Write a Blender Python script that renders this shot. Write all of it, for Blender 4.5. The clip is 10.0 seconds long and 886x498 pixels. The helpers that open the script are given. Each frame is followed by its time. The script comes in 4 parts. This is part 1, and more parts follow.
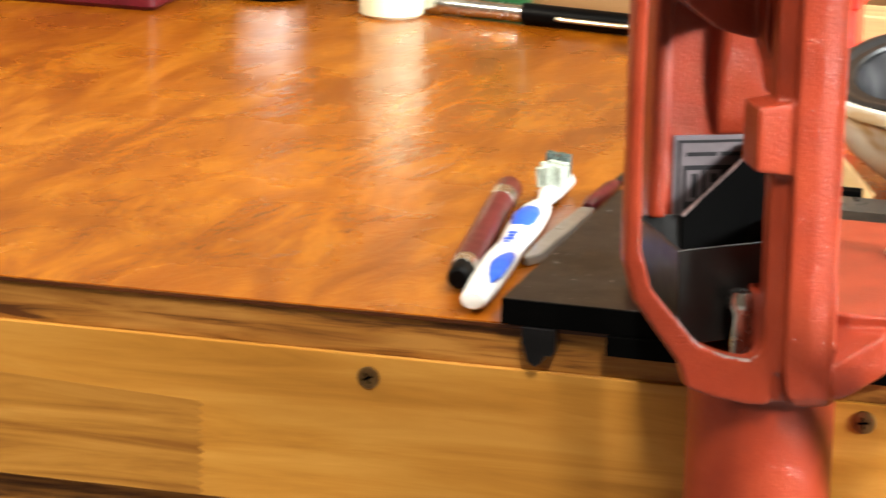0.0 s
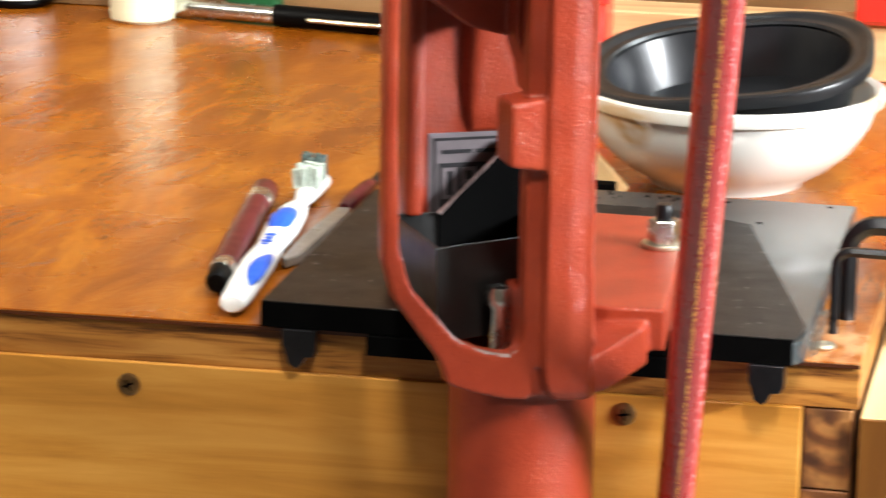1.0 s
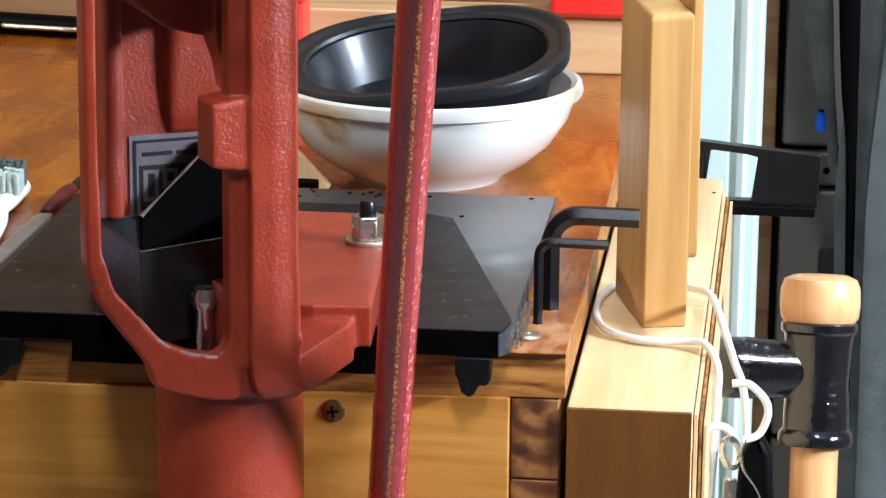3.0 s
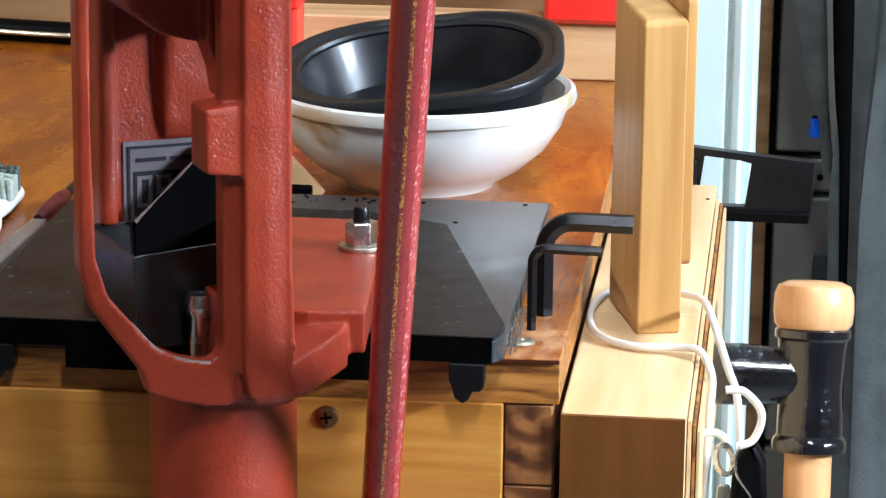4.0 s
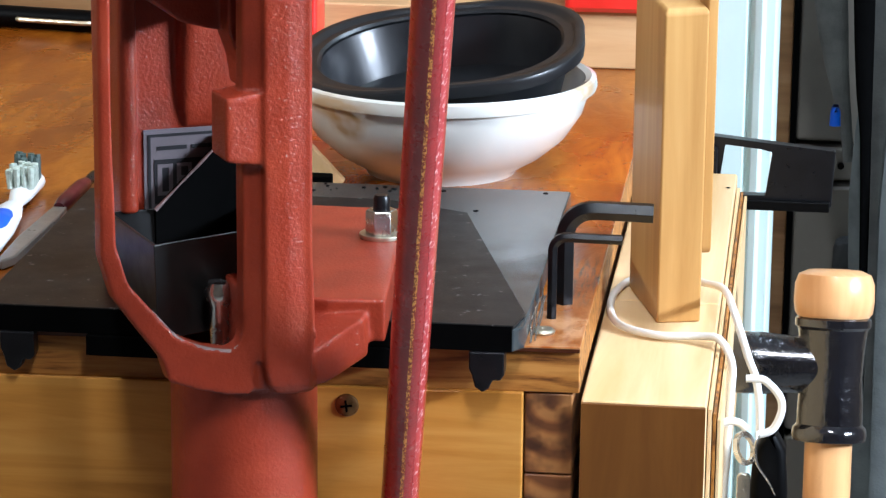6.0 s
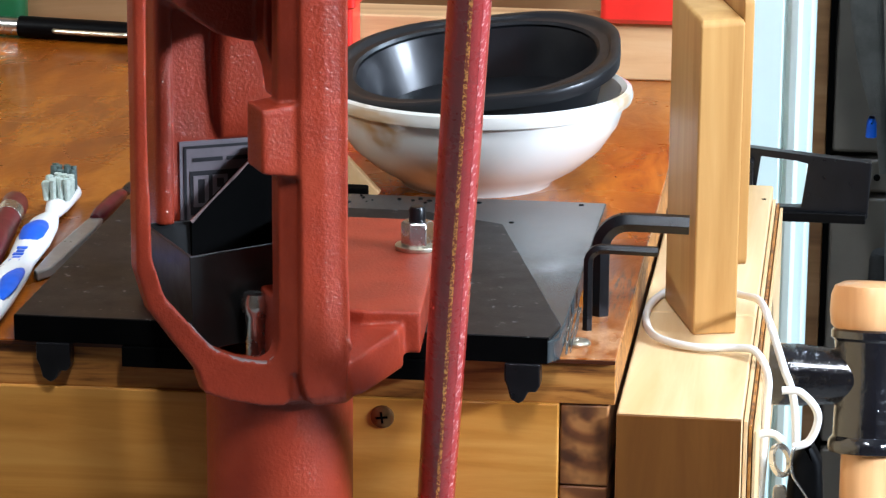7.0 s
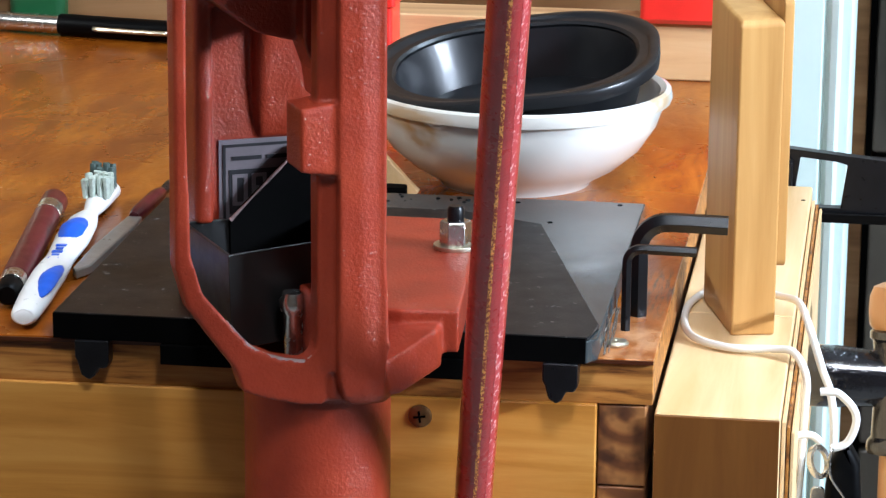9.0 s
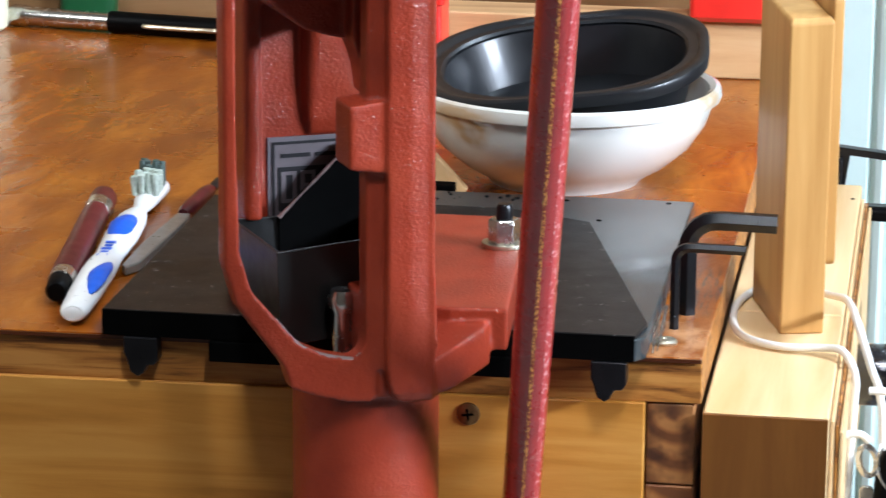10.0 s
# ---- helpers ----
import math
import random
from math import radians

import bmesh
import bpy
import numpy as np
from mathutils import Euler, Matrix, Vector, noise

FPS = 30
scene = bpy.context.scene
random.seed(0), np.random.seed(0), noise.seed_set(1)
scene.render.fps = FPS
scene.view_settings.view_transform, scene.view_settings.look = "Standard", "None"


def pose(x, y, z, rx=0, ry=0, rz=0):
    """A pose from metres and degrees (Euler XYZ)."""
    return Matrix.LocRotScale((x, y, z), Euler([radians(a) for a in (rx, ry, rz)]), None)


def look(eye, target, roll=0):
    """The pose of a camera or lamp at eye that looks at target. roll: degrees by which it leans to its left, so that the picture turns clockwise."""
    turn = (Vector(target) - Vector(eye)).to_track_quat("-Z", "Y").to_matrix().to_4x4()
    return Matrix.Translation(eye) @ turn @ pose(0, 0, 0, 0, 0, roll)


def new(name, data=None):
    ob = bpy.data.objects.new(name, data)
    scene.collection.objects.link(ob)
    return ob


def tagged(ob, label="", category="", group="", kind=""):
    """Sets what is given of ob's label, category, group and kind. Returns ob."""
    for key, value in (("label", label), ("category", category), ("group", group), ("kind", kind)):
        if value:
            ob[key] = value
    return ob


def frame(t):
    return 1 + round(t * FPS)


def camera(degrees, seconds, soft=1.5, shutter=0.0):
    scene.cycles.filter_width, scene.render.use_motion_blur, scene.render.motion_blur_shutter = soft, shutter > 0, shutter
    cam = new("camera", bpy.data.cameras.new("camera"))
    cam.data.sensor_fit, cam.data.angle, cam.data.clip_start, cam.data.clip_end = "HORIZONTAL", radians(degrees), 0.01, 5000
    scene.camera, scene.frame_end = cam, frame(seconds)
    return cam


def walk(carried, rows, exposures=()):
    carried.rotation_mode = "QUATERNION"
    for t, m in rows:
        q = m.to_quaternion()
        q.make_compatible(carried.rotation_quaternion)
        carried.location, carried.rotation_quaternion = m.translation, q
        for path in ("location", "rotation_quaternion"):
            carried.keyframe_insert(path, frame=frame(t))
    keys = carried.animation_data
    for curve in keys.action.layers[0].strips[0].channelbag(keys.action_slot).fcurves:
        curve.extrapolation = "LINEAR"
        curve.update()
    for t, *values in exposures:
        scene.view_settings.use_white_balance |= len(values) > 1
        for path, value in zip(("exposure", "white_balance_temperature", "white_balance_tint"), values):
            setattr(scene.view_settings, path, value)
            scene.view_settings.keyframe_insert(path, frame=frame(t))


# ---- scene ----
cam = camera(16.226, 10.0, soft=1.35, shutter=0.5)
EYE = (0.0917, -1.2514, 1.2766)
# seconds, yaw, pitch, roll: the camera turns on the spot
TURNS = [
    (0, 16.830, -14.949, 1.200),
    (0.3, 15.178, -14.879, 1.042),
    (0.5, 14.508, -14.866, 0.970),
    (0.8, 13.410, -14.862, 0.880),
    (1, 12.215, -14.856, 0.830),
    (1.2, 10.980, -14.845, 0.720),
    (1.5, 9.479, -14.803, 0.597),
    (2, 8.258, -14.776, 0.550),
    (2.5, 6.902, -14.827, 0.525),
    (2.7, 6.525, -14.841, 0.510),
    (3.8, 6.809, -14.719, 0.610),
    (4, 6.458, -14.709, 0.600),
    (4.5, 7.020, -14.804, 0.540),
    (5, 6.863, -14.889, 0.560),
    (5.5, 6.832, -14.903, 0.570),
    (6.8, 7.012, -14.953, 0.400),
    (7, 7.523, -14.718, 0.400),
    (7.5, 7.013, -14.883, 0.540),
    (8, 7.299, -14.877, 0.510),
    (8.5, 7.554, -14.835, 0.520),
    (9, 8.256, -14.733, 0.480),
    (9.5, 8.275, -14.815, 0.500),
    (10, 9.182, -14.781, 0.390),
]
walk(cam, [(t, pose(*EYE, 90 + p, 0, y) @ pose(0, 0, 0, 0, 0, r)) for t, y, p, r in TURNS],
     exposures=((0.0, 0.82, 6900, 10), (1.0, 0.62, 6450, 10), (2.0, 0.26, 6000, 10), (2.7, 0.0, 5550, 10), (4.0, -0.06, 5450, 10), (9.0, -0.07, 5450, 10), (10.0, -0.08, 5550, 10)))

# ---- light ----
world = bpy.data.worlds.new("room_air")
world.use_nodes = True
world.node_tree.nodes["Background"].inputs[0].default_value = (0.9, 0.95, 1.0, 1)
world.node_tree.nodes["Background"].inputs[1].default_value = 0.02
scene.world = world


def area(name, place, target, sx, sy, watts, colour):
    lamp = bpy.data.lights.new(name, "AREA")
    lamp.shape, lamp.size, lamp.size_y, lamp.energy, lamp.color = "RECTANGLE", sx, sy, watts, colour
    ob = new(name, lamp)
    ob.matrix_world = look(place, target)
    return ob


area("ceiling_lamp_light", (0.17, -0.74, 2.20), (-0.12, 0.05, 0.9), 0.20, 0.45, 27, (1.0, 0.96, 0.89))
area("left_lamp_light", (-1.25, -0.20, 1.75), (-0.8, 0.15, 0.9), 0.4, 0.2, 11.0, (1.0, 0.93, 0.80))
area("side_lamp_light", (1.37, -0.36, 1.46), (0.1, 0.1, 0.9), 0.5, 0.2, 72, (0.93, 0.97, 1.0))
# unseen fill light without a fixture, added to brighten casing and closet
area("closet_fill_light", (0.5, 0.62, 2.2), (0.1, 0.72, 0.8), 0.4, 0.3, 15, (0.88, 0.97, 1.0))


# ---- materials ----
def mat(name):
    m = bpy.data.materials.new(name)
    m.use_nodes = True
    nt = m.node_tree
    return m, nt, nt.nodes["Principled BSDF"]


def link(nt, a, b):
    nt.links.new(a, b)


def coords(nt, scale=(1, 1, 1), turn=(0, 0, 0)):
    tc = nt.nodes.new("ShaderNodeTexCoord")
    mp = nt.nodes.new("ShaderNodeMapping")
    mp.inputs["Scale"].default_value = scale
    mp.inputs["Rotation"].default_value = turn
    link(nt, tc.outputs["Object"], mp.inputs["Vector"])
    return mp.outputs["Vector"]


def noise_tex(nt, vec, scale, detail=4, rough=0.55, distort=0.0):
    n = nt.nodes.new("ShaderNodeTexNoise")
    n.inputs["Scale"].default_value = scale
    n.inputs["Detail"].default_value = detail
    n.inputs["Roughness"].default_value = rough
    n.inputs["Distortion"].default_value = distort
    link(nt, vec, n.inputs["Vector"])
    return n.outputs["Fac"]


def ramp(nt, fac, stops):
    r = nt.nodes.new("ShaderNodeValToRGB")
    while len(r.color_ramp.elements) < len(stops):
        r.color_ramp.elements.new(0.5)
    for e, (p, c) in zip(r.color_ramp.elements, stops):
        e.position = p
        e.color = (*c, 1) if len(c) == 3 else c
    link(nt, fac, r.inputs["Fac"])
    return r.outputs["Color"]


def mixed(nt, kind, fac, a, b):
    n = nt.nodes.new("ShaderNodeMix")
    n.data_type, n.blend_type = "RGBA", kind
    if isinstance(fac, float):
        n.inputs[0].default_value = fac
    else:
        link(nt, fac, n.inputs[0])
    for sock, v in ((n.inputs[6], a), (n.inputs[7], b)):
        if isinstance(v, tuple):
            sock.default_value = (*v, 1)
        else:
            link(nt, v, sock)
    return n.outputs[2]


def bump(nt, bsdf, height, strength, distance):
    b = nt.nodes.new("ShaderNodeBump")
    b.inputs["Strength"].default_value = strength
    b.inputs["Distance"].default_value = distance
    link(nt, height, b.inputs["Height"])
    link(nt, b.outputs["Normal"], bsdf.inputs["Normal"])


def wood(name, dark, mid, light, axis="x", rough=0.4, coat=0.0, grain=1.0, blotch=0.4, contrast=1.0, spec=0.3):
    """Planed wood with its grain along one axis, in metres."""
    m, nt, b = mat(name)
    long, across = 5.0 * grain, 70.0 * grain
    sc = {"x": (long, across, across), "y": (across, long, across), "z": (across, across, long)}[axis]
    v = coords(nt, sc)
    g = noise_tex(nt, v, 1.0, 6, 0.6, 0.6)
    lo, hi = 0.5 - 0.22 / contrast, 0.5 + 0.22 / contrast
    col = ramp(nt, g, [(lo, dark), (0.5, mid), (hi, light)])
    v2 = coords(nt, tuple(s * 0.16 for s in sc))
    g2 = noise_tex(nt, v2, 1.0, 3, 0.5, 1.5)
    tint = ramp(nt, g2, [(0.3, (0.62, 0.55, 0.5)), (0.55, (1, 1, 1)), (0.75, (1.0, 0.93, 0.85))])
    col = mixed(nt, "MULTIPLY", blotch, col, tint)
    link(nt, col, b.inputs["Base Color"])
    b.inputs["Roughness"].default_value = rough
    b.inputs["Coat Weight"].default_value = coat
    b.inputs["Coat Roughness"].default_value = 0.12
    b.inputs["Specular IOR Level"].default_value = spec
    bump(nt, b, g, 0.25, 0.0006)
    return m


def paint(name, colour, rough=0.4, metal=0.0, vary=0.25, scale=40.0, relief=0.0, relief_scale=600.0, coat=0.0, wear=None, spec=0.5, wear_at=0.66):
    m, nt, b = mat(name)
    v = coords(nt)
    n1 = noise_tex(nt, v, scale, 5, 0.6)
    low = tuple(c * (1 - vary) for c in colour)
    high = tuple(min(1, c * (1 + vary * 0.6)) for c in colour)
    col = ramp(nt, n1, [(0.3, low), (0.52, colour), (0.75, high)])
    if wear:
        n3 = noise_tex(nt, v, scale * 5, 3, 0.7)
        spots = ramp(nt, n3, [(wear_at, (0, 0, 0)), (wear_at + 0.05, (1, 1, 1))])
        col = mixed(nt, "MIX", spots, col, wear)
    link(nt, col, b.inputs["Base Color"])
    b.inputs["Metallic"].default_value = metal
    n2 = noise_tex(nt, v, scale * 2.3, 4)
    b.inputs["Specular IOR Level"].default_value = spec
    rr = nt.nodes.new("ShaderNodeMapRange")
    rr.inputs["To Min"].default_value = max(0.02, rough - 0.1)
    rr.inputs["To Max"].default_value = min(1, rough + 0.12)
    link(nt, n2, rr.inputs["Value"])
    link(nt, rr.outputs["Result"], b.inputs["Roughness"])
    b.inputs["Coat Weight"].default_value = coat
    b.inputs["Coat Roughness"].default_value = 0.08
    if relief:
        n4 = noise_tex(nt, v, relief_scale, 2, 0.5)
        bump(nt, b, n4, relief, 0.0008)
    return m


def blot(nt, centre, size):
    """1 at a place on the object, falling to 0 at its size, in metres."""
    tc = nt.nodes.new("ShaderNodeTexCoord")
    mp = nt.nodes.new("ShaderNodeMapping")
    mp.vector_type = "TEXTURE"
    mp.inputs["Location"].default_value = centre
    mp.inputs["Scale"].default_value = size
    link(nt, tc.outputs["Object"], mp.inputs["Vector"])
    ball = nt.nodes.new("ShaderNodeTexGradient")
    ball.gradient_type = "SPHERICAL"
    link(nt, mp.outputs["Vector"], ball.inputs["Vector"])
    return ramp(nt, ball.outputs["Fac"], [(0.0, (0, 0, 0)), (0.5, (1, 1, 1))])


def glazed_bowl():
    """Cream glaze with brown drips under the rim."""
    m, nt, b = mat("cream_glazed_ceramic")
    n = noise_tex(nt, coords(nt), 14.0, 4)
    col = ramp(nt, n, [(0.3, (0.66, 0.66, 0.60)), (0.6, (0.74, 0.74, 0.69))])
    for centre, size in (((-0.045, -0.064, 0.044), (0.030, 0.03, 0.010)), ((-0.040, -0.064, 0.036), (0.012, 0.03, 0.012)), ((0.074, -0.02, 0.050), (0.012, 0.02, 0.008))):
        spot = ramp(nt, noise_tex(nt, coords(nt, (50, 50, 70)), 1.0, 2, 0.5), [(0.36, (0, 0, 0)), (0.56, (0.75, 0.75, 0.75))])
        col = mixed(nt, "MIX", mixed(nt, "MULTIPLY", 1.0, blot(nt, centre, size), spot), col, (0.45, 0.26, 0.07))
    link(nt, col, b.inputs["Base Color"])
    b.inputs["Roughness"].default_value = 0.2
    b.inputs["Coat Weight"].default_value, b.inputs["Coat Roughness"].default_value = 0.5, 0.06
    return m


TOP = 0.9


def bench_wood():
    """Amber-varnished plywood, blotchy, with dents and a glossy coat."""
    m, nt, b = mat("amber_varnished_plywood")
    g = noise_tex(nt, coords(nt, (34, 10, 27), (0, 0, 0.3)), 1.0, 7, 0.66, 0.9)
    col = ramp(nt, g, [(0.27, (0.17, 0.038, 0.002)), (0.5, (0.29, 0.082, 0.0035)), (0.70, (0.42, 0.145, 0.010))])
    big = noise_tex(nt, coords(nt, (9, 4, 5)), 1.0, 4, 0.55, 1.0)
    col = mixed(nt, "MULTIPLY", 0.5, col, ramp(nt, big, [(0.36, (0.62, 0.46, 0.30)), (0.58, (1, 1, 1))]))
    nick = noise_tex(nt, coords(nt, (150, 60, 60), (0, 0, 0.4)), 1.0, 2, 0.5)
    col = mixed(nt, "MULTIPLY", 1.0, col, ramp(nt, nick, [(0.235, (0.42, 0.3, 0.22)), (0.28, (1, 1, 1))]))
    # tool scuffs on the corner by the hex keys: dark streaks and bare pale wood
    near = blot(nt, (-0.006, 0.105, TOP), (0.016, 0.05, 0.02))
    streak = ramp(nt, noise_tex(nt, coords(nt, (420, 40, 60)), 1.0, 4, 0.6), [(0.46, (0, 0, 0)), (0.60, (1, 1, 1))])
    col = mixed(nt, "MIX", mixed(nt, "MULTIPLY", 1.0, near, streak), col, (0.05, 0.042, 0.038))
    pale = blot(nt, (-0.012, 0.03, TOP), (0.03, 0.05, 0.02))
    bare = ramp(nt, noise_tex(nt, coords(nt, (90, 40, 60)), 1.0, 4, 0.6), [(0.40, (0, 0, 0)), (0.62, (0.8, 0.8, 0.8))])
    col = mixed(nt, "MIX", mixed(nt, "MULTIPLY", 1.0, pale, bare), col, (0.52, 0.27, 0.12))
    link(nt, col, b.inputs["Base Color"])
    r = nt.nodes.new("ShaderNodeMapRange")
    r.inputs["To Min"].default_value, r.inputs["To Max"].default_value = 0.16, 0.40
    link(nt, noise_tex(nt, coords(nt, (14, 14, 14)), 1.0, 4), r.inputs["Value"])
    link(nt, r.outputs["Result"], b.inputs["Roughness"])
    b.inputs["Coat Weight"].default_value, b.inputs["Coat Roughness"].default_value = 0.14, 0.08
    b.inputs["Specular IOR Level"].default_value = 0.25
    h = noise_tex(nt, coords(nt, (70, 30, 34)), 1.0, 5, 0.6, 0.5)
    bump(nt, b, h, 0.4, 0.0022)
    return m


def cast_red():
    """Brick-red enamel on rough cast iron: orange-peel relief, sparse chips."""
    m, nt, b = mat("red_enamel_on_cast_iron")
    v = coords(nt)
    n = noise_tex(nt, v, 22.0, 5, 0.6)
    col = ramp(nt, n, [(0.3, (0.165, 0.0175, 0.0055)), (0.52, (0.228, 0.0255, 0.008)), (0.75, (0.275, 0.038, 0.013))])
    chips = noise_tex(nt, v, 170.0, 2, 0.6)
    col = mixed(nt, "MIX", ramp(nt, chips, [(0.765, (0, 0, 0)), (0.785, (1, 1, 1))]), col, (0.55, 0.42, 0.38))
    link(nt, col, b.inputs["Base Color"])
    b.inputs["Roughness"].default_value = 0.5
    b.inputs["Specular IOR Level"].default_value = 0.2
    b.inputs["Coat Weight"].default_value, b.inputs["Coat Roughness"].default_value = 0.42, 0.10
    grit = noise_tex(nt, v, 640.0, 2, 0.6)
    lumps = noise_tex(nt, v, 90.0, 3, 0.5)
    h = mixed(nt, "MIX", 0.12, grit, lumps)
    bump(nt, b, h, 0.3, 0.0008)
    # the clear gloss lies over the cast grain and glitters where a lamp grazes it
    peel = nt.nodes.new("ShaderNodeBump")
    peel.inputs["Strength"].default_value, peel.inputs["Distance"].default_value = 0.9, 0.0012
    link(nt, h, peel.inputs["Height"])
    link(nt, peel.outputs["Normal"], b.inputs["Coat Normal"])
    return m


def end_grain():
    """Sawn end of a rail: growth rings round a heart, brown and dark."""
    m, nt, b = mat("ringed_end_grain")
    tc = nt.nodes.new("ShaderNodeTexCoord")
    mp = nt.nodes.new("ShaderNodeMapping")
    mp.inputs["Location"].default_value = (0.0115, 0, -0.874)
    link(nt, tc.outputs["Object"], mp.inputs["Vector"])
    w = nt.nodes.new("ShaderNodeTexWave")
    w.wave_type, w.rings_direction = "RINGS", "Y"
    w.inputs["Scale"].default_value = 26.0
    w.inputs["Distortion"].default_value = 6.0
    w.inputs["Detail Scale"].default_value = 0.6
    link(nt, mp.outputs["Vector"], w.inputs["Vector"])
    col = ramp(nt, w.outputs["Fac"], [(0.1, (0.13, 0.042, 0.009)), (0.45, (0.24, 0.09, 0.019)), (0.8, (0.32, 0.135, 0.034))])
    big = noise_tex(nt, coords(nt, (60, 60, 60)), 1.0, 3)
    col = mixed(nt, "MULTIPLY", 0.9, col, ramp(nt, big, [(0.38, (0.25, 0.2, 0.16)), (0.56, (1, 1, 1))]))
    link(nt, col, b.inputs["Base Color"])
    b.inputs["Roughness"].default_value = 0.55
    return m


def flecked(name, ground, fleck, scale, share, metal):
    """Painted glitter: bright flecks in a darker ground."""
    m, nt, b = mat(name)
    n = noise_tex(nt, coords(nt, (1, 1, 0.55)), scale, 3, 0.7)
    f = ramp(nt, n, [(share, (0, 0, 0)), (share + 0.05, (1, 1, 1))])
    link(nt, mixed(nt, "MIX", f, ground, fleck), b.inputs["Base Color"])
    link(nt, f, b.inputs["Metallic"]) if metal else None
    b.inputs["Roughness"].default_value = 0.35
    bump(nt, b, n, 0.4, 0.0006)
    return m


M_GOLD_GLINT = flecked("gold_flecked_glint", (0.36, 0.045, 0.015), (1.0, 0.46, 0.10), 900, 0.49, False)
M_PALE_GLINT = flecked("pale_flecked_glint", (0.42, 0.045, 0.045), (0.75, 0.42, 0.40), 700, 0.56, False)
M_END = end_grain()
M_BENCH = bench_wood()
M_RED = cast_red()
M_ROD = paint("dark_red_gloss_enamel", (0.35, 0.018, 0.017), 0.28, 0.0, 0.25, 60, 0.25, 900, 0.5, wear=(0.42, 0.13, 0.10))
M_EDGE = wood("plywood_edge_grain", (0.09, 0.027, 0.005), (0.34, 0.135, 0.022), (0.46, 0.21, 0.045), "x", 0.5, 0.1, 2.4, 0.9, 1.6)
M_EDGE_DARK = wood("dark_varnished_edge", (0.035, 0.008, 0.002), (0.075, 0.018, 0.004), (0.15, 0.04, 0.009), "x", 0.4, 0.2, 1.2)
M_APRON = wood("honey_pine", (0.345, 0.136, 0.0155), (0.50, 0.22, 0.032), (0.61, 0.30, 0.060), "x", 0.42, 0.15, 1.1, 0.5, 1.0)
M_APRON_B = wood("streaky_honey_pine", (0.26, 0.10, 0.014), (0.43, 0.19, 0.030), (0.54, 0.27, 0.058), "x", 0.42, 0.15, 1.4, 0.6, 1.4)
M_PALE = wood("pale_planed_pine", (0.62, 0.40, 0.17), (0.72, 0.50, 0.25), (0.79, 0.60, 0.34), "y", 0.5, 0.05, 0.7, 0.3)
M_BLOCK_END = wood("shaded_brown_pine_end", (0.07, 0.022, 0.0025), (0.135, 0.048, 0.0055), (0.20, 0.080, 0.012), "z", 0.5, 0.05, 0.5, 0.8)
M_POST = wood("golden_planed_pine", (0.40, 0.20, 0.05), (0.55, 0.31, 0.095), (0.68, 0.43, 0.16), "z", 0.45, 0.05, 0.5, 0.8)
M_BOARD = wood("knotty_light_board", (0.36, 0.19, 0.08), (0.55, 0.34, 0.16), (0.66, 0.44, 0.24), "x", 0.5, 0.05, 0.7, 0.9)
M_BACK = wood("brown_knotty_board", (0.16, 0.08, 0.03), (0.27, 0.15, 0.06), (0.36, 0.21, 0.10), "x", 0.5, 0.05, 0.7, 0.9)
M_HANDLE = wood("turned_hickory", (0.55, 0.27, 0.10), (0.66, 0.36, 0.15), (0.74, 0.45, 0.21), "z", 0.33, 0.3, 0.6, 0.3)
M_BLACK_STEEL = paint("sheen_tinted_black_steel", (0.034, 0.041, 0.043), 0.20, 0.0, 0.5, 22, 0.05, 900, 0.25, wear=(0.02, 0.02, 0.02))
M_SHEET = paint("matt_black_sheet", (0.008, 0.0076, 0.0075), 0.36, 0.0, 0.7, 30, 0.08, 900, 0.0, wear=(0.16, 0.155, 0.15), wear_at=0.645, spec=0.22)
M_NEAR_BLACK = paint("near_black", (0.001, 0.001, 0.001), 0.75, 0.0, 0.4, 60, spec=0.03)
M_BLACK_PLASTIC = paint("black_plastic", (0.0012, 0.0012, 0.0014), 0.45, 0.0, 0.3, 80, 0.04, 500, 0.0, spec=0.09)
M_BIN = paint("scuffed_dark_grey_plastic", (0.007, 0.0067, 0.0064), 0.36, 0.0, 0.5, 60, 0.06, 500, 0.1, spec=0.5)
M_TRAY = paint("glossy_black_tray_plastic", (0.006, 0.0065, 0.008), 0.36, 0.0, 0.3, 40, 0.0, 200, 0.08, spec=0.4)
M_LACQUER = paint("glossy_black_lacquer", (0.006, 0.006, 0.008), 0.14, 0.0, 0.4, 50, 0.9, 260, 0.8)
M_STEEL = paint("bright_steel", (0.62, 0.61, 0.58), 0.24, 1.0, 0.25, 90, 0.1, 500)
M_ZINC = paint("yellowish_zinc", (0.62, 0.58, 0.45), 0.35, 1.0, 0.3, 120, 0.15, 400)
M_OXIDE = paint("black_oxide_steel", (0.005, 0.005, 0.006), 0.30, 0.0, 0.3, 90, 0.05, 700, spec=0.3)
M_BRONZE = paint("dark_bronze_screw", (0.19, 0.105, 0.04), 0.35, 0.9, 0.4, 300, 0.2, 700)
M_BOWL = glazed_bowl()
M_WHITE_PLASTIC = paint("white_plastic", (0.82, 0.82, 0.80), 0.3, 0.0, 0.06, 60, 0.02, 300, 0.2)
M_CREAM_PLASTIC = paint("cream_plastic", (0.78, 0.77, 0.55), 0.45, 0.0, 0.08, 50)
M_BLUE = paint("blue_rubber", (0.01, 0.10, 0.62), 0.4, 0.0, 0.15, 80)
M_BRISTLE = paint("pale_bristles", (0.42, 0.48, 0.41), 0.6, 0.0, 0.3, 400)
M_BRISTLE_DARK = paint("dark_green_bristles", (0.06, 0.09, 0.08), 0.6, 0.0, 0.3, 400)
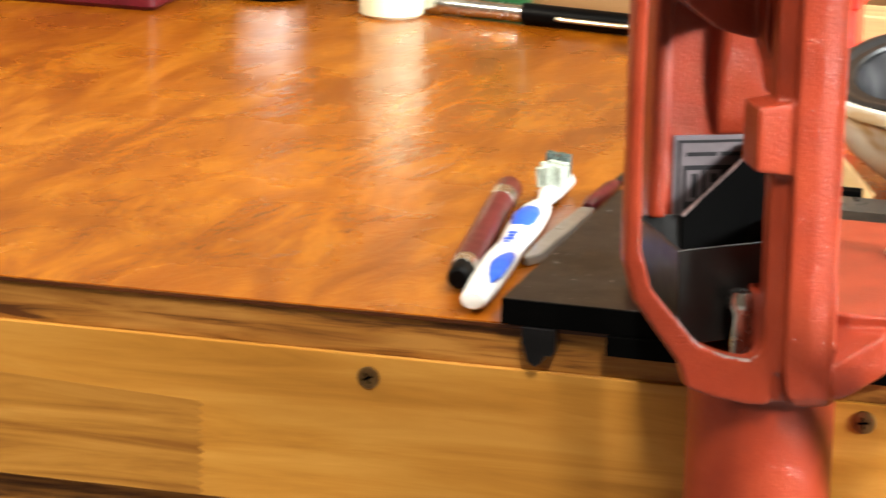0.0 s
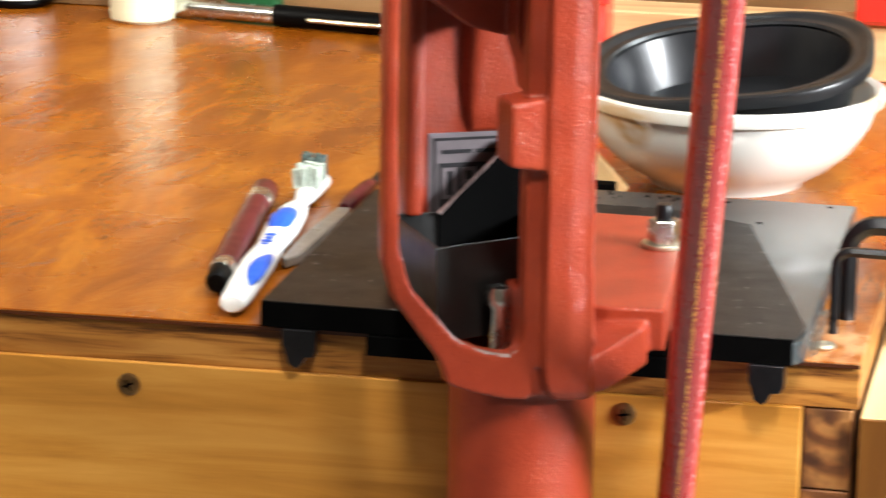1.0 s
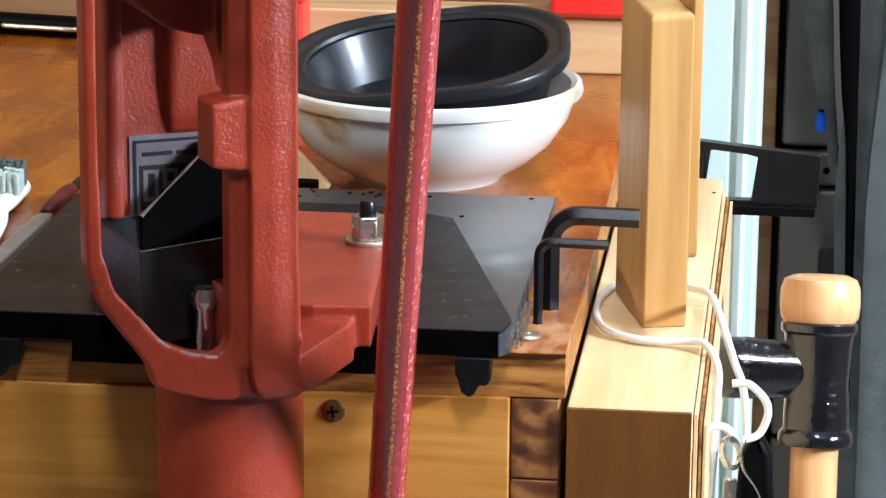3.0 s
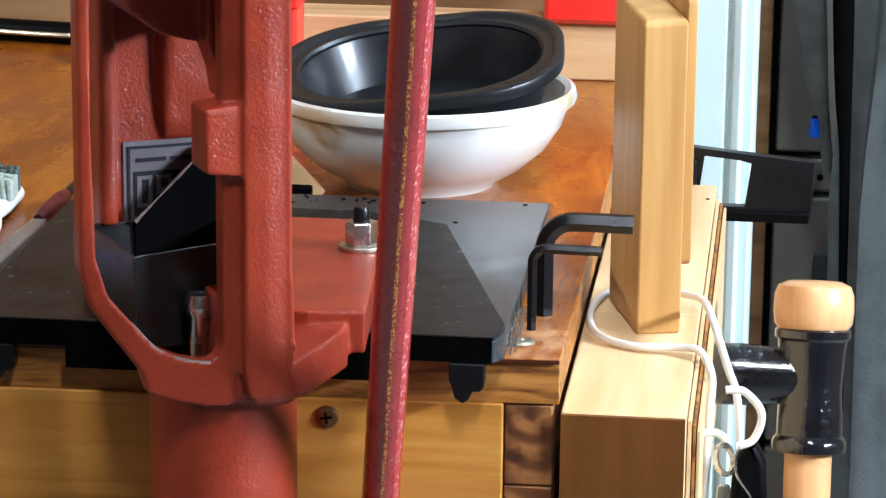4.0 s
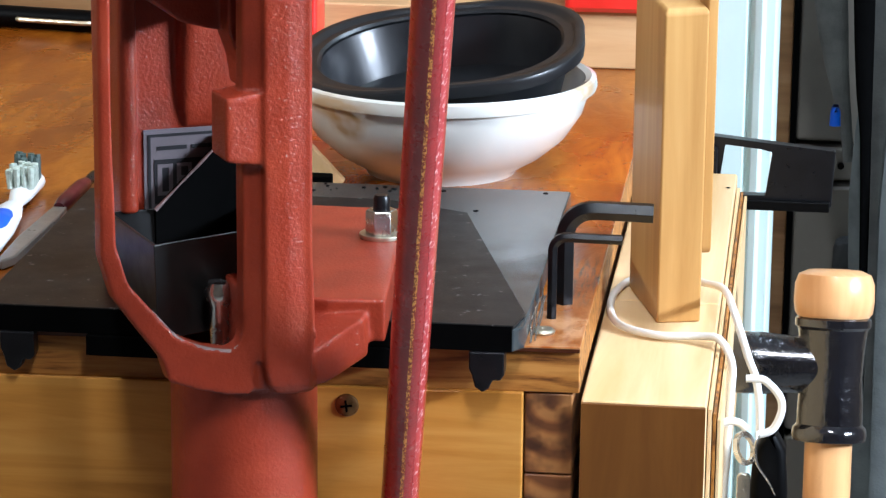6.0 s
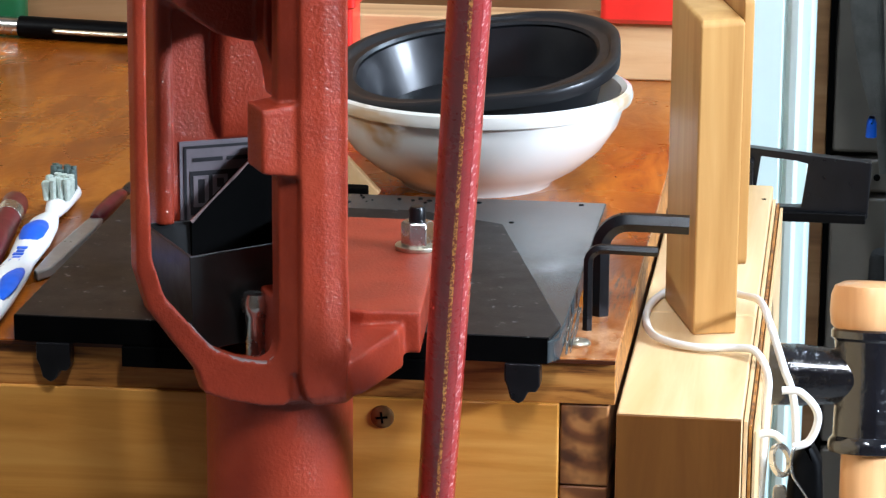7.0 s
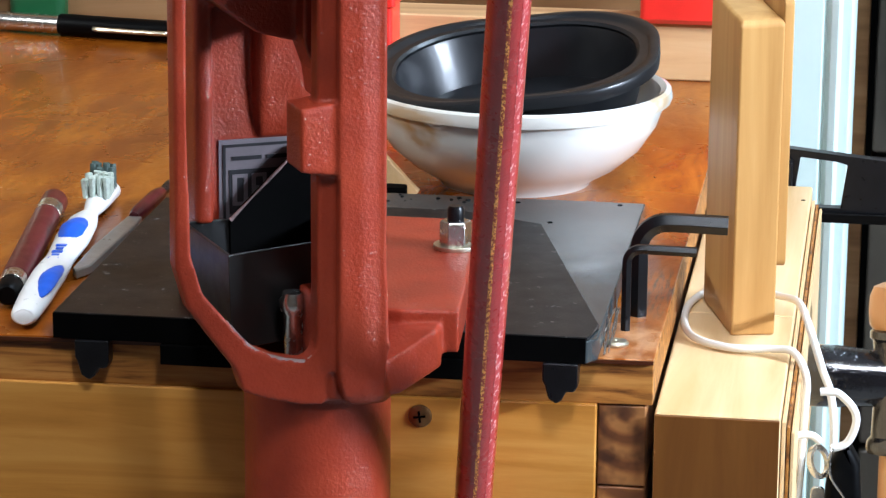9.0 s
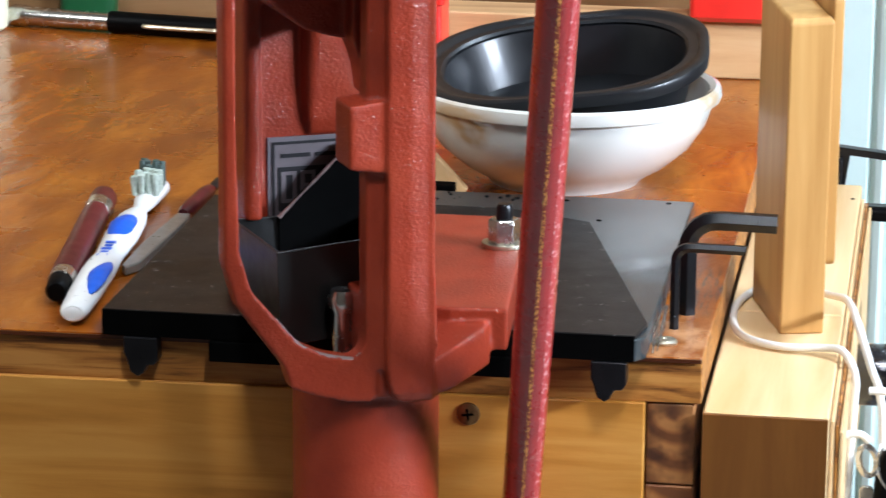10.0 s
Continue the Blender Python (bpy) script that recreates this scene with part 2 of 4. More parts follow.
M_MAROON = paint("maroon_plastic", (0.085, 0.006, 0.010), 0.34, 0.0, 0.3, 60, 0.0, 300, 0.1, spec=0.3)
M_BLADE = paint("frosted_clear_plastic_sheath", (0.23, 0.20, 0.17), 0.3, 0.0, 0.25, 50, 0.1, 300, 0.3)
M_LABEL = paint("silver_label_foil", (0.16, 0.138, 0.146), 0.4, 0.3, 0.15, 60)
M_INK = paint("black_ink", (0.012, 0.012, 0.014), 0.4, 0.0, 0.2, 60)
M_CORD = paint("white_vinyl", (0.80, 0.79, 0.74), 0.38, 0.0, 0.06, 40, 0.05, 300, 0.2)
M_REDBOX = paint("bright_red_plastic", (0.70, 0.022, 0.014), 0.32, 0.0, 0.12, 30, 0.03, 200, 0.3)
M_TRIM = paint("pale_mint_gloss_paint", (0.62, 0.76, 0.72), 0.35, 0.0, 0.06, 12, 0.03, 90, 0.2)
M_WALL = paint("brown_panelled_plaster", (0.24, 0.19, 0.14), 0.7, 0.0, 0.1, 6, 0.1, 150)
M_CEIL = paint("grey_ceiling_paint", (0.42, 0.41, 0.39), 0.8, 0.0, 0.05, 5, 0.08, 120)
M_FLOOR = paint("grey_concrete", (0.26, 0.25, 0.23), 0.7, 0.0, 0.25, 5, 0.15, 90)
M_BEIGE = paint("beige_laminate", (0.15, 0.135, 0.11), 0.5, 0.0, 0.15, 20)
M_GREY_CLOTH = paint("grey_nylon_cloth", (0.095, 0.10, 0.098), 0.75, 0.0, 0.4, 25, 0.4, 500)
M_DARK_CLOTH = paint("charcoal_cloth", (0.035, 0.037, 0.038), 0.8, 0.0, 0.4, 25, 0.4, 500)
M_STRAP = paint("grey_webbing", (0.095, 0.098, 0.092), 0.7, 0.0, 0.3, 60, 0.4, 800)
M_GREEN = paint("dark_green_plastic", (0.015, 0.09, 0.03), 0.3, 0.0, 0.2, 40)
M_SHEEN_SCUFF = paint("pale_sheen_and_worn_edge", (0.30, 0.22, 0.21), 0.35, 0.6, 0.4, 300, 0.2, 600)


# ---- mesh helpers ----
def box(bm, x0, x1, y0, y1, z0, z1):
    v = [bm.verts.new((x, y, z)) for z in (z0, z1) for x, y in ((x0, y0), (x1, y0), (x1, y1), (x0, y1))]
    for f in ((3, 2, 1, 0), (4, 5, 6, 7), (0, 1, 5, 4), (1, 2, 6, 5), (2, 3, 7, 6), (3, 0, 4, 7)):
        bm.faces.new([v[i] for i in f])
    return v


def prism(bm, pts, a, b, axis="z"):
    """A flat outline, pushed from a to b along an axis."""
    def at(p, q):
        return {"z": (p[0], p[1], q), "y": (p[0], q, p[1]), "x": (q, p[0], p[1])}[axis]
    lo = [bm.verts.new(at(p, a)) for p in pts]
    hi = [bm.verts.new(at(p, b)) for p in pts]
    n = len(pts)
    bm.faces.new(lo[::-1]), bm.faces.new(hi)
    for i in range(n):
        bm.faces.new((lo[i], lo[(i + 1) % n], hi[(i + 1) % n], hi[i]))


def ring(bm, outer, inner, a, b):
    """A frame between two outlines with equally many corners in x and z, from y = a to b."""
    n = len(outer)
    loops = [[bm.verts.new((p[0], y, p[1])) for p in line] for y in (a, b) for line in (outer, inner)]
    of, inf, ob_, ib = loops
    for i in range(n):
        j = (i + 1) % n
        bm.faces.new((of[i], of[j], inf[j], inf[i]))
        bm.faces.new((ob_[j], ob_[i], ib[i], ib[j]))
        bm.faces.new((of[j], of[i], ob_[i], ob_[j]))
        bm.faces.new((inf[i], inf[j], ib[j], ib[i]))


def lathe(bm, profile, seg=48, m=None):
    """Radius and height pairs turned about z."""
    rows = []
    for r, z in profile:
        if r < 1e-6:
            rows.append([bm.verts.new((0, 0, z))])
        else:
            rows.append([bm.verts.new((r * math.cos(2 * math.pi * i / seg), r * math.sin(2 * math.pi * i / seg), z)) for i in range(seg)])
    for a, b in zip(rows, rows[1:]):
        for i in range(seg):
            j = (i + 1) % seg
            if len(a) == 1 and len(b) > 1:
                bm.faces.new((a[0], b[j], b[i]))
            elif len(b) == 1 and len(a) > 1:
                bm.faces.new((a[i], a[j], b[0]))
            elif len(a) > 1:
                bm.faces.new((a[i], a[j], b[j], b[i]))
    if m is not None:
        bmesh.ops.transform(bm, matrix=m, verts=[v for row in rows for v in row])


def sweep(bm, pts, radius, seg=12, close=False, smooth=6, flat=1.0):
    """A round bar along a smooth line through the points; radius may be one number or one for each point."""
    p = [Vector(q) for q in pts]
    rad = radius if isinstance(radius, (list, tuple)) else [radius] * len(p)
    line, rr = [], []
    for i in range(len(p) - 1):
        a, b, c, d = p[max(i - 1, 0)], p[i], p[i + 1], p[min(i + 2, len(p) - 1)]
        for k in range(smooth):
            t = k / smooth
            line.append(0.5 * (2 * b + (c - a) * t + (2 * a - 5 * b + 4 * c - d) * t * t + (3 * b - a - 3 * c + d) * t ** 3))
            rr.append(rad[i] * (1 - t) + rad[i + 1] * t)
    line.append(p[-1]), rr.append(rad[-1])
    up, rows = None, []
    for i, q in enumerate(line):
        way = (line[min(i + 1, len(line) - 1)] - line[max(i - 1, 0)]).normalized()
        if up is None:
            up = Vector((0, 0, 1)) if abs(way.z) < 0.9 else Vector((1, 0, 0))
        side = way.cross(up).normalized()
        up = side.cross(way).normalized()
        rows.append([bm.verts.new(q + rr[i] * (math.cos(s) * side + flat * math.sin(s) * up)) for s in [2 * math.pi * k / seg for k in range(seg)]])
    for a, b in zip(rows, rows[1:]):
        for i in range(seg):
            bm.faces.new((a[i], a[(i + 1) % seg], b[(i + 1) % seg], b[i]))
    bm.faces.new(rows[0][::-1]), bm.faces.new(rows[-1])


def rod(bm, p0, p1, r0, r1=None, seg=32):
    sweep(bm, [p0, p1], [r0, r0 if r1 is None else r1], seg, smooth=1)


def rounded(w, d, r, n=6, cx=0.0, cy=0.0):
    """The outline of a rectangle with round corners."""
    pts = []
    for sx, sy, a0 in ((1, 1, 0), (-1, 1, 90), (-1, -1, 180), (1, -1, 270)):
        for k in range(n + 1):
            a = radians(a0 + 90 * k / n)
            pts.append((cx + sx * (w / 2 - r) + r * math.cos(a), cy + sy * (d / 2 - r) + r * math.sin(a)))
    return pts


def loft(bm, loops, cap_first=True, cap_last=True):
    rows = [[bm.verts.new(p) for p in loop] for loop in loops]
    n = len(rows[0])
    for a, b in zip(rows, rows[1:]):
        for i in range(n):
            bm.faces.new((a[i], a[(i + 1) % n], b[(i + 1) % n], b[i]))
    if cap_first:
        bm.faces.new(rows[0][::-1])
    if cap_last:
        bm.faces.new(rows[-1])


def finish(name, bm, material, bevel=0.0, segs=2, smooth=True):
    bmesh.ops.recalc_face_normals(bm, faces=bm.faces)
    me = bpy.data.meshes.new(name)
    bm.to_mesh(me)
    bm.free()
    me.materials.append(material)
    if smooth:
        me.polygons.foreach_set("use_smooth", [True] * len(me.polygons))
        me.set_sharp_from_angle(angle=radians(38))
    ob = new(name, me)
    if bevel:
        mod = ob.modifiers.new("edge", "BEVEL")
        mod.width, mod.segments, mod.limit_method, mod.angle_limit = bevel, segs, "ANGLE", radians(35)
        mod.harden_normals = True
    return ob


def part(name, bm, material, parent, label="", bevel=0.0, segs=2):
    ob = finish(name, bm, material, bevel, segs)
    ob.parent = parent
    if label:
        tagged(ob, label)
    return ob


def thing(name, m, label, category, group="", kind=""):
    ob = new(name)
    ob.empty_display_size = 0.02
    ob.matrix_world = m
    return tagged(ob, label, category, group, kind)


def single(name, bm, material, m, label, category, bevel=0.0, group="", kind="", segs=2):
    ob = finish(name, bm, material, bevel, segs)
    ob.matrix_world = m
    return tagged(ob, label, category, group, kind)


ID = Matrix.Identity(4)


# ---- room ----
def wall_box(name, dims, material, label):
    bm = bmesh.new()
    box(bm, *dims)
    return single(name, bm, material, ID, label, name.split("_")[0], 0.0, "", "structure")


wall_box("floor", (-2.4, 1.8, -2.6, 1.6, -0.1, 0.0), M_FLOOR, "grey concrete workshop floor")
wall_box("ceiling", (-2.4, 1.8, -2.6, 1.6, 2.45, 2.55), M_CEIL, "grey painted workshop ceiling")
wall_box("wall_north", (-2.4, 0.028, 0.705, 0.80, 0.0, 2.45), M_WALL, "warm painted wall behind the workbench")
wall_box("wall_closet", (0.028, 1.8, 1.5, 1.6, 0.0, 2.45), M_WALL, "plain wall at the back of the closet")
wall_box("wall_closet_side", (-0.07, 0.028, 0.80, 1.5, 0.0, 2.45), M_WALL, "plain side wall of the closet")
wall_box("wall_west", (-2.5, -2.4, -2.6, 1.6, 0.0, 2.45), M_WALL, "plain painted wall of the workshop")
wall_box("wall_east", (1.8, 1.9, -2.6, 1.6, 0.0, 2.45), M_WALL, "plain painted wall of the workshop")
wall_box("wall_south", (-2.4, 1.8, -2.7, -2.6, 0.0, 2.45), M_WALL, "plain painted wall behind the camera")


def door_casing():
    bm = bmesh.new()
    # moulded section: flat, groove, raised bead, edge
    sect = [(0.030, 0.705), (0.030, 0.690), (0.0505, 0.688), (0.053, 0.692), (0.0555, 0.686), (0.0605, 0.684),
            (0.0625, 0.688), (0.0685, 0.687), (0.0705, 0.690), (0.0705, 0.800), (0.030, 0.800)]
    prism(bm, sect, 0.0, 2.1, "z")
    single("trim", bm, M_TRIM, ID, "pale mint painted moulded door casing", "door casing", 0.0008, "", "structure")


door_casing()


def lamp_fixture(name, x, y, w, d, label, z=2.45):
    root = thing(name, pose(x, y, z), label, "lamp")
    bm = bmesh.new()
    ring_o, ring_i = rounded(w + 0.05, d + 0.05, 0.015), rounded(w, d, 0.01)
    loft(bm, [[(*p, 0.0) for p in ring_o], [(*p, -0.05) for p in ring_o], [(*p, -0.05) for p in ring_i], [(*p, -0.03) for p in ring_i]], True, True)
    part("housing", bm, M_WHITE_PLASTIC, root)
    if z < 2.44:
        for x1 in (-0.3 * w, 0.3 * w):
            bm = bmesh.new()
            rod(bm, (x1, 0, 0.0), (x1, 0, 2.45 - z), 0.003, seg=10)
            part("hanger", bm, M_STEEL, root)


lamp_fixture("pendant_lamp", 0.17, -0.74, 0.30, 0.55, "white rectangular lamp hung before the bench", 2.27)
lamp_fixture("pendant_lamp", -1.25, -0.20, 0.45, 0.24, "white rectangular lamp hung over the bench's far end", 1.82)
lamp_fixture("pendant_lamp", 1.37, -0.36, 0.55, 0.24, "white rectangular lamp hung at the side of the room", 1.53)


# ---- workbench ----
def workbench():
    root = thing("workbench", pose(0, 0, 0), "amber varnished wooden workbench with a pine apron", "workbench")
    bm = bmesh.new()
    front = [(0.0, 0.0), (0.0, 0.70), (-1.6, 0.70), (-1.6, -0.058), (-0.5, -0.018)]
    prism(bm, front, TOP - 0.0023, TOP, "z")
    part("benchtop", bm, M_BENCH, root, "glossy amber varnished plywood top", 0.0006)
    bm = bmesh.new()
    prism(bm, [(0.0, -0.0009), (0.0, -0.0001), (-0.5, -0.0181), (-1.6, -0.0581), (-1.6, -0.0589), (-0.5, -0.0189)], TOP - 0.0022, TOP - 0.0006, "z")
    part("dark_edge", bm, M_EDGE_DARK, root, "dark varnished rim of the top")
    bm = bmesh.new()
    prism(bm, [(x, y + (0.0008 if y < 0.1 else -0.001)) for x, y in front], TOP - 0.0205, TOP - 0.0024, "z")
    part("top_edge", bm, M_EDGE, root, "plywood edge with dark grain streaks", 0.0006)

    def front_y(x):
        return 0.036 * x if x > -0.5 else -0.018 + 0.0364 * (x + 0.5)

    def apron(x0, x1, z0, z1, material, back, thick=0.02):
        b = bmesh.new()
        prism(b, [(x0, front_y(x0) + back), (x1, front_y(x1) + back), (x1, front_y(x1) + back + thick), (x0, front_y(x0) + back + thick)], z0, z1, "z")
        return part("apron_board", b, material, root, "", 0.0008)

    apron(-1.6, -0.0235, 0.806, 0.8797, M_APRON, -0.0014, 0.022)
    # darker lamination whose end is finger-jointed into the apron
    bm = bmesh.new()
    zig = [(-0.3925 if k % 2 else -0.3952, 0.8065 + 0.00185 * k) for k in range(25)]
    prism(bm, [(-0.85, 0.8065)] + zig + [(-0.43, 0.8522), (-0.52, 0.8560), (-0.85, 0.8575)], -0.0017, 0.001, "y")
    bmesh.ops.transform(bm, matrix=Matrix.Rotation(math.atan(0.036), 4, "Z"), verts=bm.verts)
    part("lamination", bm, M_APRON_B, root, "darker lamination ending in a finger joint")
    apron(-1.6, 0.0, 0.755, 0.8055, M_EDGE, 0.006, 0.02)
    apron(-1.6, 0.0, 0.60, 0.7545, M_APRON_B, 0.012, 0.02)
    for z0, z1 in ((0.843, 0.879), (0.800, 0.8425)):
        bm = bmesh.new()
        box(bm, -0.023, -0.0025, 0.001, 0.62, z0, z1)
        part("side_rail", bm, M_END, root, "dark end grain of the side rail", 0.001)
    for x in (-1.5, -0.06):
        for yy in (0.05, 0.6):
            bm = bmesh.new()
            box(bm, x, x + 0.055, yy, yy + 0.055, 0.0, 0.80)
            part("leg", bm, M_APRON_B, root, "", 0.003)
    # screws in the apron
    for x, z, tilt in ((-0.316, 0.8695, 25), (-0.0985, 0.8715, 8)):
        bm = bmesh.new()
        lathe(bm, [(0.0, 0.0012), (0.0035, 0.0011), (0.0048, 0.0004), (0.0052, -0.0006), (0.0052, -0.002), (0.0, -0.002)], 32)
        s = part("screw", bm, M_BRONZE, root, "dark bronze cross-head screw")
        m = pose(x, front_y(x) - 0.0018, z, 90, 0, 0) @ pose(0, 0, 0, 0, 0, tilt)
        s.matrix_basis = m
        bm = bmesh.new()
        box(bm, -0.0026, 0.0026, -0.0005, 0.0005, 0.0009, 0.0013)
        box(bm, -0.0005, 0.0005, -0.0026, 0.0026, 0.00095, 0.00135)
        part("cross_slot", bm, M_NEAR_BLACK, s)


workbench()


def side_block():
    root = thing("wooden_block", pose(0.0, 0.0, 0.0), "pale planed pine beam fixed beside the workbench", "wooden beam")
    for y0, y1, mt in ((0.0, 0.158, M_PALE), (0.1585, 0.422, M_PALE)):
        bm = bmesh.new()
        prism(bm, [(0.0008, 0.78), (0.054, 0.78), (0.054, 0.877), (0.0008, 0.877)], y0, y1, "y")
        part("beam", bm, mt, root, "", 0.0012)
    # brown end grain, coloured darker still for the shade on this face
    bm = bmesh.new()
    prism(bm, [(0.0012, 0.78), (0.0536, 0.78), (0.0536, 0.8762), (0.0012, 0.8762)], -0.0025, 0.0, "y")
    part("end_face", bm, M_BLOCK_END, root, "brown end of the beam, its shade painted in")
    bm = bmesh.new()
    rod(bm, (0.05, 0.388, 0.8772), (0.05, 0.388, 0.8774), 0.0012, seg=12)
    part("nail_hole", bm, M_NEAR_BLACK, root)
    for x0, x1, z1, mt in ((0.0545, 0.0562, 0.8745, M_PALE), (0.0567, 0.0580, 0.8725, M_EDGE), (0.0585, 0.0600, 0.8700, M_PALE)):
        bm = bmesh.new()
        box(bm, x0, x1, 0.003, 0.40, 0.78, z1)
        part("side_veneer", bm, mt, root, "", 0.0003)


side_block()


def post():
    root = thing("wooden_post", pose(0.0262, 0.1205, 0.877, 0, 0, 15.5), "golden planed pine post standing on the beam", "wooden post")
    bm = bmesh.new()
    loft(bm, [[(0, 0, 0), (0.0205, 0, 0), (0.0205, 0.062, 0), (0, 0.062, 0)],
              [(0, 0, 0.1435), (0.0205, 0, 0.1445), (0.0205, 0.062, 0.1475), (0, 0.062, 0.1475)],
              [(0.0010, 0.002, 0.1462), (0.0195, 0.002, 0.1468), (0.0195, 0.061, 0.1492), (0.0010, 0.061, 0.1492)]])
    part("upright", bm, M_POST, root, "", 0.0012, 3)
    bm = bmesh.new()
    prism(bm, rounded(0.060, 0.125, 0.004, 4, 0.034, 0.0935), 0.0207, 0.0255, "x")
    part("side_slat", bm, M_POST, root, "thin slat on the side of the post", 0.0008)


post()


# ---- black mounting plate ----
def mounting_plate():
    root = thing("mounting_plate", pose(-0.14, 0.11, TOP), "square black coated steel mounting plate on the bench edge", "mounting plate")
    x0, x1, y0, y1 = -0.116, 0.117, -0.123, 0.121
    # blue-grey reflection on the black base plate is painted into its colour
    bm = bmesh.new()
    prism(bm, [(x0, y0), (x1 - 0.004, y0), (x1, y0 + 0.006), (x1, y1), (x0, y1)], 0.0006, 0.0105, "z")
    part("base_plate", bm, M_BLACK_STEEL, root, "", 0.0008)
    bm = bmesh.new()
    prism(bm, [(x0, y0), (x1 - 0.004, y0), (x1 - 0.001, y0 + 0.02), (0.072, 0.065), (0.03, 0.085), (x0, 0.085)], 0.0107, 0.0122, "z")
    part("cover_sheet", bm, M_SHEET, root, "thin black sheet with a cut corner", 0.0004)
    # added strip: its near-black colour carries the front edge's shade
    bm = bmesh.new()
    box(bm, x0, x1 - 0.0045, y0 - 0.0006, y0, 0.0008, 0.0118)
    part("shade_band", bm, M_NEAR_BLACK, root, "front edge blackened with its shade")
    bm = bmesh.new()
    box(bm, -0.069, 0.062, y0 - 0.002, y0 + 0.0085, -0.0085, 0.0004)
    part("front_lip", bm, M_NEAR_BLACK, root, "", 0.0004)
    for x in (-0.1065, 0.0945):
        bm = bmesh.new()
        prism(bm, [(x, 0.0005), (x + 0.0150, 0.0005), (x + 0.0150, -0.0092), (x + 0.0134, -0.0118), (x + 0.0102, -0.0118), (x + 0.0084, -0.0155), (x + 0.0060, -0.0172), (x + 0.0026, -0.0150), (x + 0.0012, -0.0095), (x, -0.0070)], y0 - 0.0015, y0 + 0.0085, "y")
        part("foot", bm, M_OXIDE, root, "", 0.0008)
    for x, y in ((0.105, 0.115), (0.055, 0.112), (0.075, 0.075), (-0.02, 0.113)):
        bm = bmesh.new()
        rod(bm, (x, y, 0.0107), (x, y, 0.0100), 0.0013, seg=14)
        part("screw_hole", bm, M_NEAR_BLACK, root)


mounting_plate()


# ---- press ----
def press():
    z0 = 0.70
    root = thing("reloading_press", pose(-0.135, -0.05, z0, 0, 0, 28), "brick-red cast-iron bench press with a long lever", "press")

    def zz(z):
        return z - z0

    cast = bmesh.new()

    def add(piece, m=None):
        """Adds a closed body to the one casting."""
        if m is not None:
            bmesh.ops.transform(piece, matrix=m, verts=piece.verts)
        bmesh.ops.recalc_face_normals(piece, faces=piece.faces)
        me = bpy.data.meshes.new("piece")
        piece.to_mesh(me)
        piece.free()
        cast.from_mesh(me)
        bpy.data.meshes.remove(me)

    AXIS = Vector((0.0045, 0.0120, 0.0))
    # ram tube
    bm = bmesh.new()
    lathe(bm, [(0.0, 0.0), (0.029, 0.0), (0.0305, 0.004), (0.0305, zz(0.906)), (0.0, zz(0.907))], 56)
    bmesh.ops.translate(bm, vec=AXIS, verts=bm.verts)
    add(bm)
    # front plate with its window: strut, shield below, wall of the column; it leans back to one side
    outer = [(0.0184, 0.8984), (0.0217, 0.9198), (0.0205, 0.9551), (0.0205, 1.0014), (0.0205, 1.10), (-0.0202, 1.115), (-0.0597, 1.10), (-0.0602, 1.0134), (-0.0604, 0.9532),
             (-0.0560, 0.9368), (-0.0465, 0.9231), (-0.0378, 0.9111), (-0.0349, 0.9016), (-0.0252, 0.8984), (-0.0132, 0.8960), (-0.0045, 0.8962), (-0.0021, 0.8987), (-0.0018, 0.9106)]
    inner = [(-0.0043, 0.9296), (-0.0063, 0.9296), (-0.0063, 0.9554), (-0.0064, 1.0016), (-0.0061, 1.070), (-0.0204, 1.072), (-0.0548, 1.070), (-0.0555, 1.0133), (-0.0543, 0.9583),
             (-0.0499, 0.9424), (-0.0414, 0.9320), (-0.0319, 0.9205), (-0.0217, 0.9161), (-0.0120, 0.9146), (-0.0092, 0.9160), (-0.0074, 0.9183), (-0.0065, 0.9207), (-0.0063, 0.9225)]
    bm = bmesh.new()
    ring(bm, [(x, zz(z)) for x, z in outer], [(x, zz(z)) for x, z in inner], -0.0251, -0.015)
    for v in bm.verts:
        v.co.y -= 0.3 * v.co.x
    add(bm)
    # highlight on the lip's bevel, drawn as a thin pale strip
    bm = bmesh.new()
    sweep(bm, [(x + 0.0003, -0.0238 - 0.3 * x, zz(z - 0.0006)) for x, z in inner[10:16]], [0.0004, 0.0009, 0.0010, 0.0011, 0.0009, 0.0004], 8, smooth=4)
    part("lip_sheen", bm, M_SHEEN_SCUFF, root, "pale sheen painted along the window's lip")
    # heavy front rib on the column: a shallow ridge down its face, its foot curling to one side
    bm = bmesh.new()
    section = [(-0.0101, -0.0160), (-0.0006, -0.0172), (0.0078, -0.0163), (0.0101, -0.0140), (0.0101, 0.018), (-0.0101, 0.018)]
    loft(bm, [[(cx + x * k, y * k - 0.014, zz(z)) for x, y in section]
              for z, k, cx in ((0.8950, 0.66, 0.0160), (0.8968, 0.86, 0.0142), (0.9005, 0.97, 0.0124), (0.907, 1.0, 0.0112), (0.917, 1.0, 0.0105), (1.00, 1.0, 0.0107), (1.10, 1.0, 0.0107))])
    add(bm)
    bm = bmesh.new()
    box(bm, -0.0062, 0.012, -0.0228, 0.004, zz(0.897), zz(0.940))
    add(bm)
    # boss on the inner side of the column
    bm = bmesh.new()
    prism(bm, [(-0.0147, 0.9937), (0.004, 0.9912), (0.004, 1.0215), (-0.004, 1.0208), (-0.0147, 1.0195)], -0.0285, -0.008, "y")
    bmesh.ops.translate(bm, vec=(0, 0, -z0), verts=bm.verts)
    add(bm)
    # web over the boss and the die head above the window
    bm = bmesh.new()
